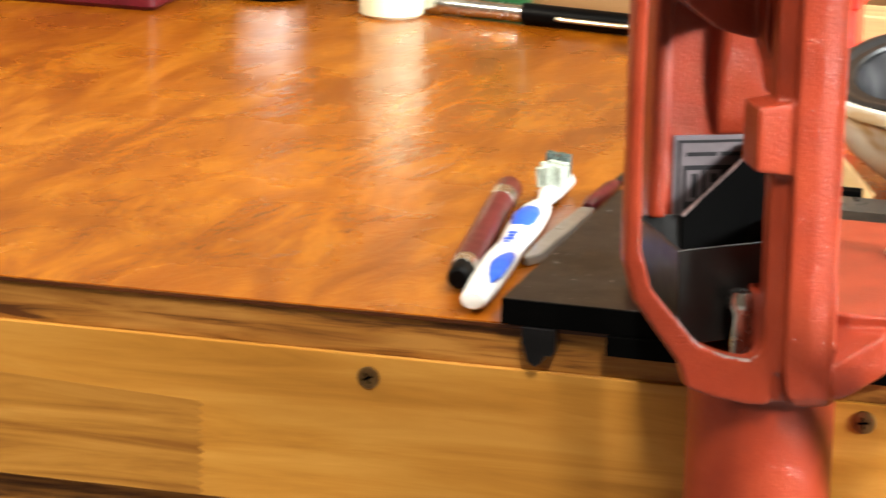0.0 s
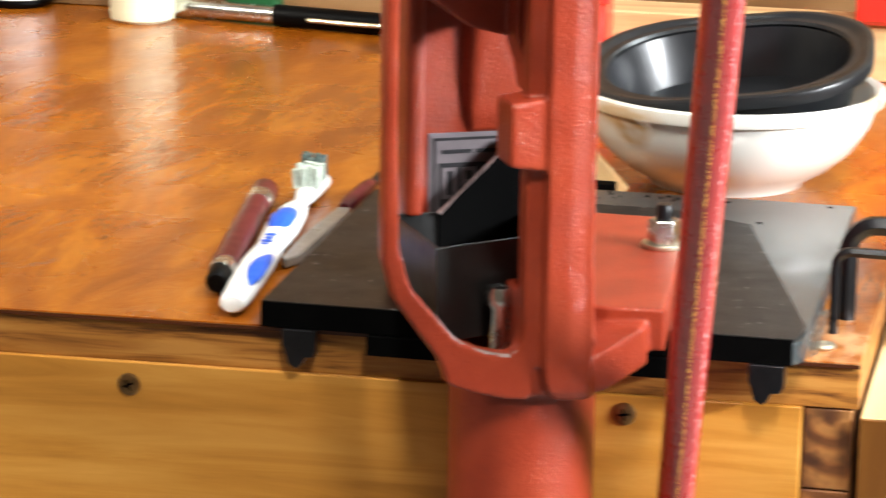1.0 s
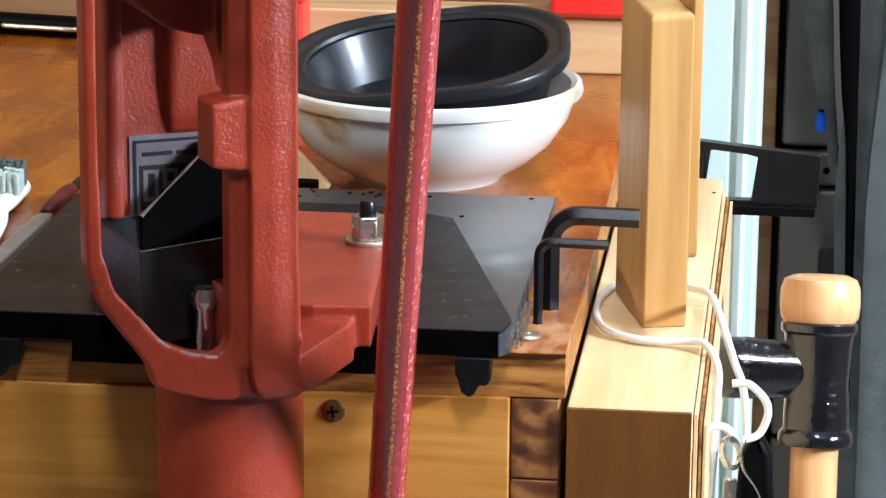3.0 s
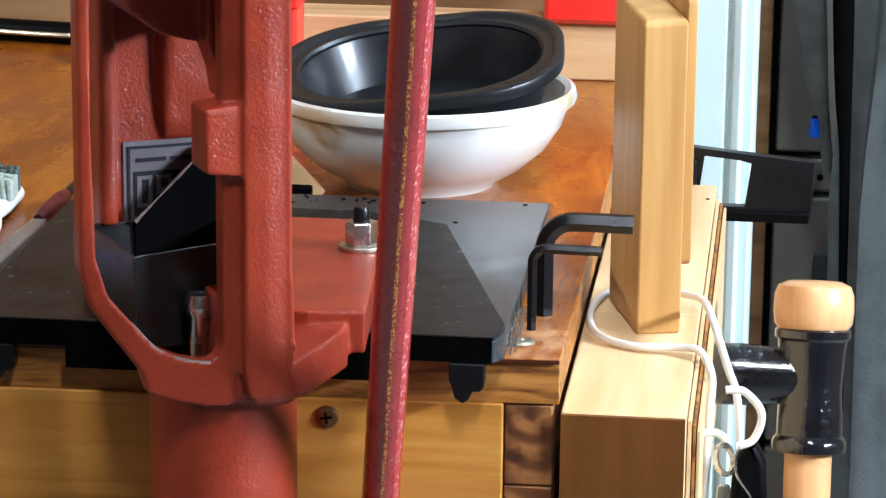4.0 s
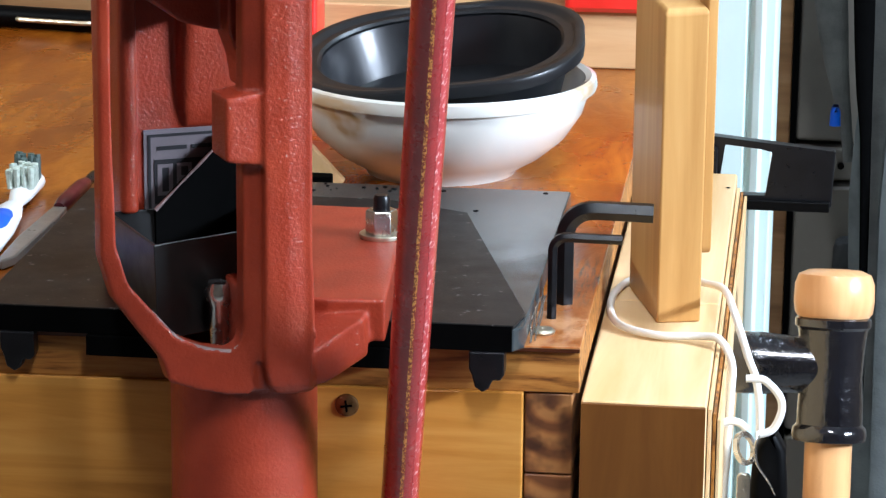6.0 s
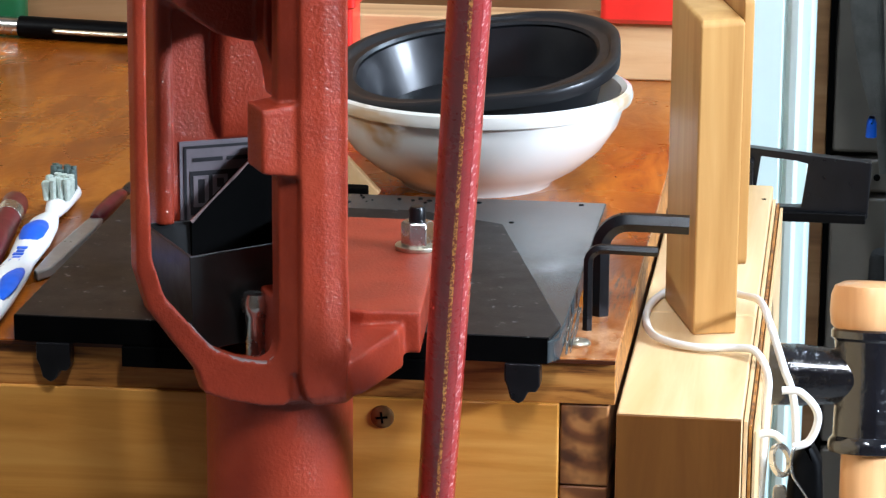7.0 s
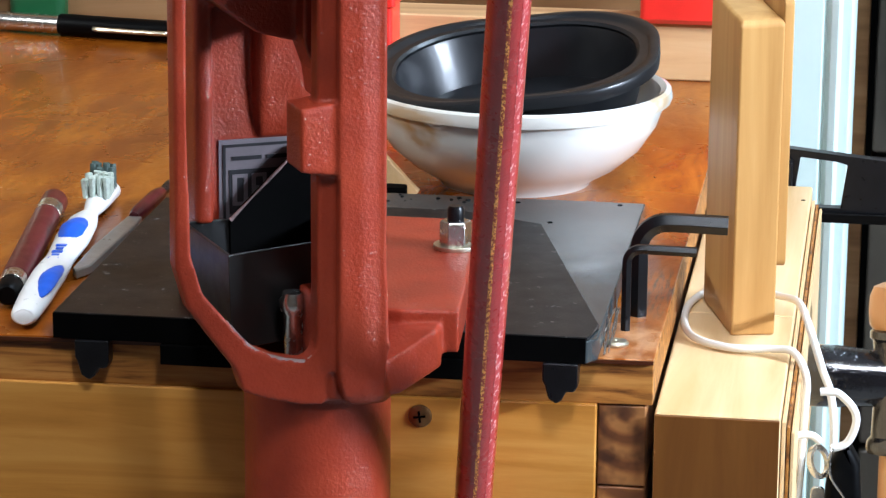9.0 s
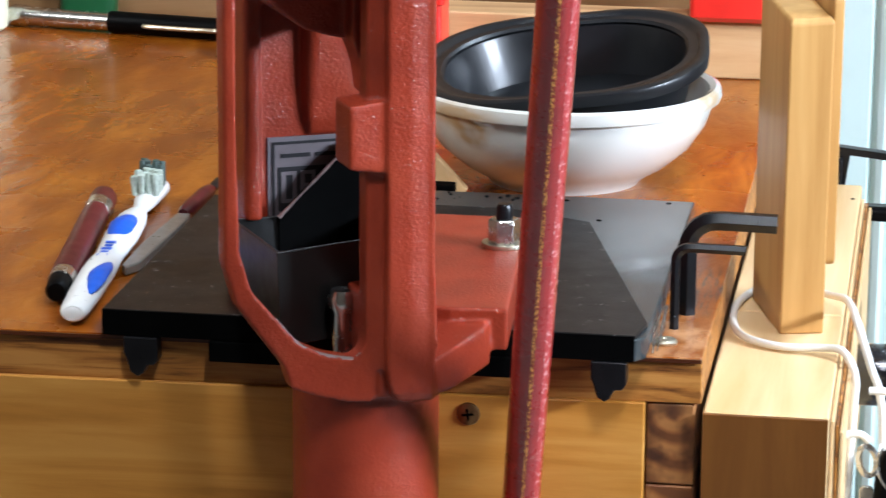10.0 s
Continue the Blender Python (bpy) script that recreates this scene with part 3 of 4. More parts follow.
    prism(bm, [(-0.0054, 1.0415), (-0.0008, 1.0286), (0.001, 1.0169), (0.0085, 1.0141), (0.0088, 1.06), (-0.0053, 1.06)], -0.002, 0.018, "y")
    bmesh.ops.translate(bm, vec=(0, 0, -z0), verts=bm.verts)
    add(bm)
    bm = bmesh.new()
    prism(bm, [(-0.050, 1.066), (-0.035, 1.054), (-0.022, 1.0440), (-0.010, 1.0405), (0.0, 1.0390), (0.008, 1.039), (0.008, 1.115), (-0.050, 1.115)], 0.008, 0.062, "y")
    bmesh.ops.translate(bm, vec=(0, 0, -z0), verts=bm.verts)
    add(bm)
    # rear column with side ribs
    bm = bmesh.new()
    box(bm, -0.031, 0.030, 0.066, 0.102, zz(0.9124), zz(1.12))
    add(bm)
    for a, b in ((-0.0345, -0.0265), (0.0245, 0.033)):
        bm = bmesh.new()
        loft(bm, [[(x, y, zz(z)) for x, y in rounded(b - a, 0.048, 0.003, 4, (a + b) / 2, 0.080)] for z in (0.954, 1.0, 1.06, 1.12)])
        add(bm)
    bm = bmesh.new()
    prism(bm, [(-0.031, 1.072), (0.030, 1.072), (0.030, 1.115), (-0.06, 1.115), (-0.06, 1.08)], 0.010, 0.088, "y")
    bmesh.ops.translate(bm, vec=(0, 0, -z0), verts=bm.verts)
    add(bm)
    # gusset from the die head down the rear column
    bm = bmesh.new()
    loft(bm, [[(0.0062 + x, 0.066 + y, zz(z)) for x, y in rounded(w, d, min(w, d) * 0.4, 5)] for z, w, d in ((0.988, 0.022, 0.004), (0.995, 0.025, 0.008), (1.01, 0.027, 0.012), (1.035, 0.027, 0.016), (1.06, 0.027, 0.030), (1.09, 0.030, 0.05))])
    add(bm)

    # the foot of the casting, square with the bench
    back = root.matrix_world.inverted()
    def world_part(name, bm, material, bevel, label="", segs=3):
        ob = part(name, bm, material, root, label, bevel, segs)
        ob.matrix_parent_inverse = back
        return ob
    bm = bmesh.new()
    prism(bm, [(-0.118, -0.043), (-0.100, -0.047), (-0.0765, -0.045), (-0.079, -0.01), (-0.088, 0.109), (-0.150, 0.109), (-0.145, 0.05)], 0.9124, 0.930, "z")
    add(bm, back)
    # wedge under the flange, sloping down to the rib's foot
    bm = bmesh.new()
    for q in ((-0.1023, -0.064, 0.9127), (-0.0845, -0.054, 0.9242), (-0.1094, -0.045, 0.9234), (-0.0837, -0.045, 0.925), (-0.0981, -0.060, 0.8985),
              (-0.0832, -0.048, 0.9071), (-0.0935, -0.057, 0.9014), (-0.1171, -0.055, 0.8950), (-0.1188, -0.045, 0.9123), (-0.116, -0.015, 0.9123), (-0.090, -0.015, 0.9123), (-0.116, -0.02, 0.896), (-0.1035, -0.0630, 0.8985), (-0.1070, -0.0620, 0.8965)):
        bm.verts.new(q)
    bmesh.ops.convex_hull(bm, input=bm.verts)
    add(bm, back)
    body = part("cast_frame", cast, M_RED, root)
    mod = body.modifiers.new("one_casting", "REMESH")
    mod.mode, mod.voxel_size, mod.use_smooth_shade = "VOXEL", 0.0009, True
    mod = body.modifiers.new("fillets", "SMOOTH")
    mod.factor, mod.iterations = 0.5, 9
    # bolt through the flange
    bm = bmesh.new()
    lathe(bm, [(0.0, 0.930), (0.0098, 0.930), (0.0098, 0.9318), (0.0, 0.9318)], 36, pose(-0.0925, 0.0565, 0))
    world_part("washer", bm, M_ZINC, 0.0003, "yellowish zinc washer")
    bm = bmesh.new()
    lathe(bm, [(0.0, 0.9319), (0.0072, 0.9319), (0.0072, 0.9415), (0.0064, 0.9425), (0.0, 0.9425)], 6, pose(-0.0925, 0.0565, 0, 0, 0, 12))
    world_part("nut", bm, M_STEEL, 0.0004, "bright hexagonal nut")
    bm = bmesh.new()
    lathe(bm, [(0.0, 0.9425), (0.0038, 0.9425), (0.0038, 0.9475), (0.003, 0.949), (0.0, 0.949)], 20, pose(-0.0925, 0.0565, 0))
    world_part("bolt_end", bm, M_OXIDE, 0.0002, "dark threaded bolt end")
    # lever
    bm = bmesh.new()
    rod(bm, (-0.0765, -0.0065, 0.810), (-0.0336, -0.2149, 1.142), 0.0079, 0.0079, 40)
    world_part("lever", bm, M_ROD, 0.0, "long dark red enamelled lever")
    # lever's gold and pale glints, painted as flecked thin strips that follow its round
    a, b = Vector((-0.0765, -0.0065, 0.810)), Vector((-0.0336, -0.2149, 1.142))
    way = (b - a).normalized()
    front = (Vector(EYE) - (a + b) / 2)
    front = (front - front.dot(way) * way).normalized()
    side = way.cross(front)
    for ang, half, mt, lab in ((4, 5.5, M_GOLD_GLINT, "gold-flecked worn seam"), (50, 12, M_PALE_GLINT, "pale flecked worn paint")):
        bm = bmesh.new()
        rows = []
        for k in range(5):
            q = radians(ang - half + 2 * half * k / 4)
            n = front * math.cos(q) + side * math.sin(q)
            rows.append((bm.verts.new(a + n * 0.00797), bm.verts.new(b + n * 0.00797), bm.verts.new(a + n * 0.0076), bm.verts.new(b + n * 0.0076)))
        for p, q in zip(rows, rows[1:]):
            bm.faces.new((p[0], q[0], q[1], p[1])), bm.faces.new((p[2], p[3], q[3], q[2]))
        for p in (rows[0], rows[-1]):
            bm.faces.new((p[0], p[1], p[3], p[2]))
        world_part("painted_glint", bm, mt, 0.0, lab)
    bm = bmesh.new()
    rod(bm, (-0.130, -0.004, 0.806), (-0.062, -0.012, 0.806), 0.013, 0.013, 32)
    world_part("lever_pivot", bm, M_ROD, 0.001)
    # shell holder pin
    bm = bmesh.new()
    lathe(bm, [(0.0, zz(0.905)), (0.0042, zz(0.905)), (0.0042, zz(0.928)), (0.0054, zz(0.930)), (0.0060, zz(0.934)), (0.0046, zz(0.9375)), (0.0, zz(0.9375))], 28, pose(-0.0092, 0.0005, 0))
    part("steel_pin", bm, M_STEEL, root, "bright worn steel pin")
    # label on the rear column
    bm = bmesh.new()
    box(bm, -0.0222, 0.0175, 0.0652, 0.0662, zz(0.949), zz(0.9875))
    lab = part("label", bm, M_LABEL, root, "silver label with black print")
    for u0, u1, a, b in ((-0.0205, 0.0155, 0.9843, 0.9855), (-0.0205, -0.0193, 0.952, 0.9843), (-0.0165, -0.0035, 0.9785, 0.9802), (-0.0015, 0.0125, 0.9785, 0.9802),
                         (-0.0178, 0.0160, 0.9555, 0.9745)):
        bm = bmesh.new()
        box(bm, u0, u1, 0.0648, 0.0652, zz(a), zz(b))
        part("print_bar", bm, M_INK, lab)
    for u0, u1, a, b in ((-0.0165, -0.0145, 0.9590, 0.9725), (-0.0145, -0.0115, 0.9710, 0.9725), (-0.0145, -0.0115, 0.9590, 0.9605), (-0.0115, -0.0098, 0.9590, 0.9725),
                         (-0.0080, -0.0062, 0.9590, 0.9725), (-0.0062, -0.0015, 0.9710, 0.9725), (-0.0030, -0.0015, 0.9670, 0.9710), (-0.0062, -0.0015, 0.9655, 0.9670)):
        bm = bmesh.new()
        box(bm, u0, u1, 0.0645, 0.06479, zz(a), zz(b))
        part("print_mark", bm, M_LABEL, lab)


press()


def primer_bin():
    root = thing("catch_bin", pose(-0.135, -0.05, 0.913, 0, 0, 28), "open black plastic catch bin inside the press", "bin")
    L, C, R, B = (-0.040, 0.060), (-0.0365, 0.001), (0.022, 0.016), (0.022, 0.060)
    mid = Vector(((L[0] + C[0] + R[0] + B[0]) / 4, (L[1] + C[1] + R[1] + B[1]) / 4))

    def off(p, d):
        q = Vector(p)
        return q + (mid - q).normalized() * d
    pts = [L, C, R, B]
    bm = bmesh.new()
    low = [(*off(p, 0.003), 0.0012) for p in pts]
    high = [(*p, 0.042) for p in pts]
    rim = [(*off(p, 0.0022), 0.042) for p in pts]
    floor_in = [(*off(p, 0.006), 0.004) for p in pts]
    loft(bm, [low, high, rim, floor_in])
    part("tub", bm, M_BIN, root, "", 0.0005)
    bm = bmesh.new()
    prism(bm, [(-0.020, 0.022), (-0.020, 0.042), (0.0125, 0.073), (0.022, 0.073), (0.022, 0.022)], 0.0565, 0.0595, "y")
    part("back_guard", bm, M_NEAR_BLACK, root, "black slanted back guard", 0.0004)
    bm = bmesh.new()
    sweep(bm, [(-0.020, 0.0563, 0.042), (-0.010, 0.0563, 0.0515), (0.0, 0.0563, 0.0610), (0.0085, 0.0563, 0.0692)], [0.0010, 0.0004, 0.0008, 0.0003], 8, smooth=2)
    part("bright_edge", bm, M_SHEEN_SCUFF, root, "worn bright edge of the guard")


primer_bin()


# ---- bowl and tray ----
def bowl():
    bm = bmesh.new()
    lathe(bm, [(0.0, 0.002), (0.035, 0.002), (0.036, 0.0), (0.039, 0.0), (0.041, 0.003), (0.054, 0.0105), (0.0655, 0.0205), (0.0735, 0.033), (0.0762, 0.042),
               (0.0765, 0.0435), (0.0800, 0.0445), (0.0808, 0.047), (0.0800, 0.0505), (0.0775, 0.0515), (0.0745, 0.0500), (0.0725, 0.044), (0.066, 0.031), (0.052, 0.016), (0.036, 0.008), (0.0, 0.006)], 96)
    single("bowl", bm, M_BOWL, pose(-0.0975, 0.312, TOP), "cream glazed ceramic bowl holding a black tray", "bowl")


bowl()


def food_tray():
    bm = bmesh.new()
    w, d = 0.146, 0.122

    def loop(s, z, r):
        return [(x, y, z) for x, y in rounded(w + s, d + s, min(r + 0.014, (d + s) / 2 - 0.002), 10)]
    root = thing("food_tray", pose(-0.0985, 0.315, TOP + 0.0632, 9.4, -6.5, 4), "glossy black plastic food tray tilted in the bowl", "tray")
    loft(bm, [loop(-0.038, -0.030, 0.026), loop(-0.027, -0.0285, 0.03), loop(-0.011, -0.004, 0.034), loop(-0.0150, -0.0012, 0.035), loop(-0.0205, -0.0022, 0.034), loop(-0.0225, -0.0055, 0.034),
              loop(-0.036, -0.0270, 0.03), loop(-0.048, -0.0287, 0.026)])
    part("tub", bm, M_TRAY, root)
    bm = bmesh.new()
    edge = [(-0.0178, -0.0012, 0.035), (-0.001, -0.0005, 0.036), (0.001, -0.0040, 0.036), (0.002, -0.0045, 0.036), (0.0038, 0.0003, 0.037), (0.0030, 0.0016, 0.037), (-0.0005, 0.0024, 0.037),
            (-0.006, 0.0020, 0.036), (-0.0085, 0.0006, 0.036), (-0.0125, 0.0004, 0.036), (-0.0175, 0.0006, 0.035), (-0.0205, -0.0008, 0.034), (-0.0178, -0.0012, 0.035)]
    loft(bm, [loop(*e) for e in edge], False, False)
    part("rim", bm, M_TRAY, root, "stepped glossy black rim")


food_tray()


# ---- hex keys ----
def hex_key(x, y, size, height, reach, bend, label):
    bm = bmesh.new()
    pts = [(0, 0, -0.012), (0, 0, height - bend * 1.4), (0, 0, height - bend)]
    pts += [(bend * (1 - math.cos(a)), 0, height - bend + bend * math.sin(a)) for a in [radians(18 * k) for k in range(1, 5)]]
    pts += [(bend, 0, height), (bend * 1.6, 0, height), (reach, 0, height - 0.0005)]
    sweep(bm, pts, size / 2 / math.cos(radians(30)), 6, smooth=3)
    single("hex_key", bm, M_OXIDE, pose(x, y, TOP, 0, 0, 2), label, "hex key", 0.0002, "hex keys in the bench")


hex_key(-0.0125, 0.068, 0.0078, 0.0425, 0.0385, 0.012, "large black hex key standing in the bench")
hex_key(-0.0158, 0.043, 0.0040, 0.0365, 0.030, 0.006, "small black hex key standing in the bench")

bm = bmesh.new()
lathe(bm, [(0.0, 0.0), (0.0048, 0.0), (0.0052, 0.0012), (0.0042, 0.0022), (0.0012, 0.0024), (0.0, 0.0012)], 26)
single("flat_screw", bm, M_ZINC, pose(-0.0172, 0.019, TOP), "zinc screw head set in the bench corner", "screw")


# ---- toothbrush, marker, knife ----
def toothbrush():
    a, b = Vector((-0.2720, -0.003, TOP)), Vector((-0.2950, 0.230, TOP))
    yaw = math.degrees(math.atan2((b - a).y, (b - a).x))
    root = thing("toothbrush", pose(a.x, a.y, TOP, 0, 0, yaw), "white and blue toothbrush with worn bristles lying on the bench", "toothbrush")
    bm = bmesh.new()
    sweep(bm, [(0.0, 0, 0.006), (0.004, 0, 0.006), (0.03, 0, 0.0065), (0.065, 0, 0.007), (0.095, 0, 0.0065), (0.13, 0, 0.007), (0.160, 0, 0.007), (0.185, 0, 0.006), (0.205, 0, 0.006), (0.232, 0, 0.006), (0.236, 0, 0.006)],
          [0.003, 0.0062, 0.0074, 0.0078, 0.0066, 0.0082, 0.0072, 0.0036, 0.006, 0.0078, 0.004], 18, flat=0.75)
    part("handle", bm, M_WHITE_PLASTIC, root)
    for x0, x1, w, side in ((0.108, 0.158, 0.0062, 0.0), (0.018, 0.072, 0.0046, -0.0040)):
        bm = bmesh.new()
        pts = [(x0 + (x1 - x0) * k / 6, side, 0.0117 - 0.0006 * abs(k - 3)) for k in range(7)]
        sweep(bm, pts, [w * s for s in (0.25, 0.75, 0.95, 1.0, 0.95, 0.75, 0.25)], 14, flat=0.5)
        part("grip", bm, M_BLUE, root, "blue rubber grip")
    for k in range(5):
        bm = bmesh.new()
        x = 0.076 + 0.0058 * k
        box(bm, x, x + 0.0034, -0.0016 if k % 2 else -0.0022, 0.0018 if k in (1, 3) else 0.0026, 0.0117, 0.0120)
        part("print_bar", bm, M_BLUE, root)
    rng = random.Random(5)
    for i in range(7):
        for j in range(4):
            bm = bmesh.new()
            x, y = 0.203 + 0.0040 * i, -0.0052 + 0.0035 * j
            lean = rng.uniform(-0.002, 0.0024)
            sweep(bm, [(x, y, 0.009), (x + lean, y + rng.uniform(-0.001, 0.001), 0.0190 + rng.uniform(-0.0012, 0.001) + (0.002 if i > 4 else 0))], [0.0014, 0.0018], 7, smooth=1)
            part("tuft", bm, M_BRISTLE_DARK if i > 4 else M_BRISTLE, root)


toothbrush()


def marker():
    a, b = Vector((-0.2880, 0.027, 0)), Vector((-0.3150, 0.212, 0))
    way = (b - a).normalized()
    yaw = math.degrees(math.atan2(way.y, way.x))
    root = thing("marker_pen", pose(a.x, a.y, TOP + 0.0068, 0, 90, yaw), "maroon pen torch with grey bands lying on the bench", "pen")
    for name, prof, mt, lab in (("tip", [(0, 0.0), (0.0039, 0.0), (0.0051, 0.002), (0.0054, 0.014), (0, 0.014)], M_BLACK_PLASTIC, "black tip"),
                                ("band", [(0, 0.014), (0.0061, 0.014), (0.0061, 0.026), (0, 0.026)], M_STEEL, "grey metal band"),
                                ("barrel", [(0, 0.026), (0.0063, 0.026), (0.0066, 0.10), (0.0066, 0.141), (0, 0.141)], M_MAROON, ""),
                                ("clip_band", [(0, 0.141), (0.0067, 0.141), (0.0067, 0.155), (0, 0.155)], M_STEEL, "grey metal band"),
                                ("cap", [(0, 0.155), (0.0066, 0.155), (0.0066, 0.172), (0.0049, 0.176), (0, 0.176)], M_MAROON, "")):
        bm = bmesh.new()
        lathe(bm, prof, 28)
        part(name, bm, mt, root, lab, 0.0003)


marker()


def knife():
    a, b = Vector((-0.2715, 0.080, 0)), Vector((-0.2665, 0.278, 0))
    yaw = math.degrees(math.atan2((b - a).y, (b - a).x))
    root = thing("utility_knife", pose(a.x, a.y, TOP, 0, 0, yaw) @ Matrix.Diagonal((0.87, 0.78, 0.82, 1)), "knife with a frosted sheath and red handle beside the plate", "knife")
    bm = bmesh.new()
    prism(bm, [(0.0, -0.001), (0.012, -0.006), (0.10, -0.0062), (0.122, -0.004), (0.122, 0.0045), (0.05, 0.0055), (0.006, 0.003)], 0.0004, 0.0062, "z")
    part("sheath", bm, M_BLADE, root, "frosted clear plastic sheath", 0.0014, 3)
    bm = bmesh.new()
    sweep(bm, [(0.118, 0, 0.0052), (0.13, 0, 0.0056), (0.165, 0, 0.0058), (0.178, 0, 0.0055)], [0.0035, 0.0050, 0.0050, 0.0034], 16)
    part("grip", bm, M_MAROON, root, "dark red handle")
    bm = bmesh.new()
    sweep(bm, [(0.178, 0, 0.0052), (0.186, 0, 0.0055), (0.196, 0, 0.0055), (0.199, 0, 0.0055)], [0.0024, 0.0032, 0.0036, 0.002], 14)
    part("end_knob", bm, M_OXIDE, root, "black metal end")


knife()

# ---- things at the back of the bench ----
bm = bmesh.new()
lathe(bm, [(0, 0), (0.018, 0), (0.0205, 0.002), (0.021, 0.006), (0.021, 0.07), (0.019, 0.078), (0.010, 0.084), (0.010, 0.10), (0, 0.10)], 44)
single("bottle", bm, M_CREAM_PLASTIC, pose(-0.5225, 0.652, TOP), "cream white plastic bottle at the bench back", "bottle")


def dark_bottle():
    root = thing("dark_bottle", pose(-0.6185, 0.684, TOP), "black bottle with a white label on the bench", "bottle")
    bm = bmesh.new()
    lathe(bm, [(0, 0), (0.021, 0), (0.0235, 0.003), (0.0235, 0.06), (0.012, 0.075), (0.012, 0.09), (0, 0.09)], 40)
    part("body", bm, M_BLACK_PLASTIC, root)
    bm = bmesh.new()
    lathe(bm, [(0.0237, 0.006), (0.0240, 0.006), (0.0240, 0.05), (0.0237, 0.05)], 40)
    part("paper_label", bm, M_WHITE_PLASTIC, root, "white paper label")


dark_bottle()


def torch():
    a, b = Vector((-0.505, 0.667, 0)), Vector((-0.345, 0.642, 0))
    yaw = math.degrees(math.atan2((b - a).y, (b - a).x))
    root = thing("pen_torch", pose(a.x, a.y, TOP + 0.0072, 0, 90, yaw), "silver and black metal pen torch lying on the bench", "torch")
    for name, prof, mt in (("head", [(0, 0), (0.005, 0.0), (0.007, 0.004), (0.007, 0.012), (0.006, 0.016), (0.006, 0.072), (0, 0.072)], M_STEEL),
                           ("grip", [(0, 0.072), (0.0070, 0.072), (0.0070, 0.185), (0.006, 0.188), (0, 0.188)], M_BLACK_PLASTIC)):
        bm = bmesh.new()
        lathe(bm, prof, 32)
        part(name, bm, mt, root, "", 0.0003)
    bm = bmesh.new()
    sweep(bm, [(0.0, -0.0070, 0.098), (0.0, -0.0085, 0.104), (0.0, -0.0085, 0.14), (0.0, -0.0070, 0.148)], 0.0016, 8)
    part("clip", bm, M_ZINC, root, "bright pocket clip")


torch()


def crate(name, x0, x1, y0, y1, z0, z1, material, label, cat, r=0.006):
    bm = bmesh.new()
    w, d = x1 - x0, y1 - y0

    def lp(s, z):
        return [(x, y, z) for x, y in rounded(w + s, d + s, r, 5)]
    h = z1 - z0
    loft(bm, [lp(-0.006, 0), lp(0, 0.003), lp(0, h * 0.6), lp(0.004, h * 0.62), lp(0.004, h * 0.7), lp(0, h * 0.72), lp(0, h - 0.003), lp(-0.006, h)])
    single(name, bm, material, pose((x0 + x1) / 2, (y0 + y1) / 2, z0), label, cat)


crate("red_case", -0.86, -0.668, 0.60, 0.69, TOP, 0.97, M_MAROON, "dark red plastic case at the bench back", "case")
crate("green_box", -0.475, -0.438, 0.678, 0.70, TOP, 0.96, M_GREEN, "small dark green box at the bench back", "box")
bm = bmesh.new()
box(bm, -0.34, -0.004, 0.584, 0.622, TOP, 0.9355)
single("wood_offcut", bm, M_BOARD, ID, "knotty light pine offcut lying on the bench", "wood offcut", 0.0015)
crate("red_tool_case", -0.056, 0.004, 0.575, 0.635, 0.9357, 0.985, M_REDBOX, "bright red plastic case on the pine offcut", "case", 0.004)
crate("red_bin", -0.235, -0.2008, 0.545, 0.578, TOP, 0.975, M_REDBOX, "bright red plastic bin on the bench", "bin", 0.003)
bm = bmesh.new()
box(bm, -1.6, -0.002, 0.690, 0.7045, 0.9002, 1.25)
single("back_board", bm, M_BACK, ID, "brown knotty board against the wall", "board", 0.001)

bm = bmesh.new()
prism(bm, [(-0.1405, 0.9035), (-0.1605, 0.9245), (-0.195, 0.9490), (-0.197, 0.9380), (-0.160, 0.9075), (-0.145, 0.9)], 0.262, 0.268, "y")
single("wooden_stick", bm, M_PALE, ID, "pale wooden stick leaning behind the plate", "stick", 0.0008)


# flat black block with rounded corners behind the plate
bm = bmesh.new()
prism(bm, rounded(0.032, 0.010, 0.002, 3, -0.161, 0.250), 0.9002, 0.9095, "z")
single("flat_black_block", bm, M_NEAR_BLACK, ID, "flat black block behind the mounting plate", "rubber pad", 0.0006)


def wire_strands():
    rng = random.Random(11)
    root = thing("wire_brush_strands", pose(-0.021, 0.012, TOP), "loose steel wire strands beside the plate's corner", "wire")
    for k in range(7):
        bm = bmesh.new()
        x, y = rng.uniform(-0.001, 0.003), rng.uniform(-0.010, 0.012)
        sweep(bm, [(x, y, 0.0004), (x + rng.uniform(-0.001, 0.002), y + 0.010, 0.006), (x + rng.uniform(0.0, 0.003), y + 0.022, 0.012 + rng.uniform(-0.003, 0.003))], 0.00028, 6, smooth=4)
        part("strand", bm, M_STEEL, root)


wire_strands()


def debris():
    """Small dark chips and crumbs lying at the back of the plate."""
    rng = random.Random(21)
    bm = bmesh.new()
    for k in range(10):
        x, y, z = rng.uniform(-0.150, -0.108), rng.uniform(0.212, 0.229), TOP + 0.0106
        w = rng.uniform(0.0005, 0.0017)
        base = [(x + w * math.cos(a) * rng.uniform(0.6, 1.2), y + w * math.sin(a) * rng.uniform(0.6, 1.2)) for a in [1.05 * i for i in range(6)]]
        loft(bm, [[(*q, z) for q in base], [(x + 0.6 * (q[0] - x), y + 0.6 * (q[1] - y), z + 0.3 * w) for q in base]])
    single("metal_chips", bm, M_BLACK_PLASTIC, ID, "dark metal chips scattered on the black plate", "metal chips", 0.0, "", "stuff")


debris()


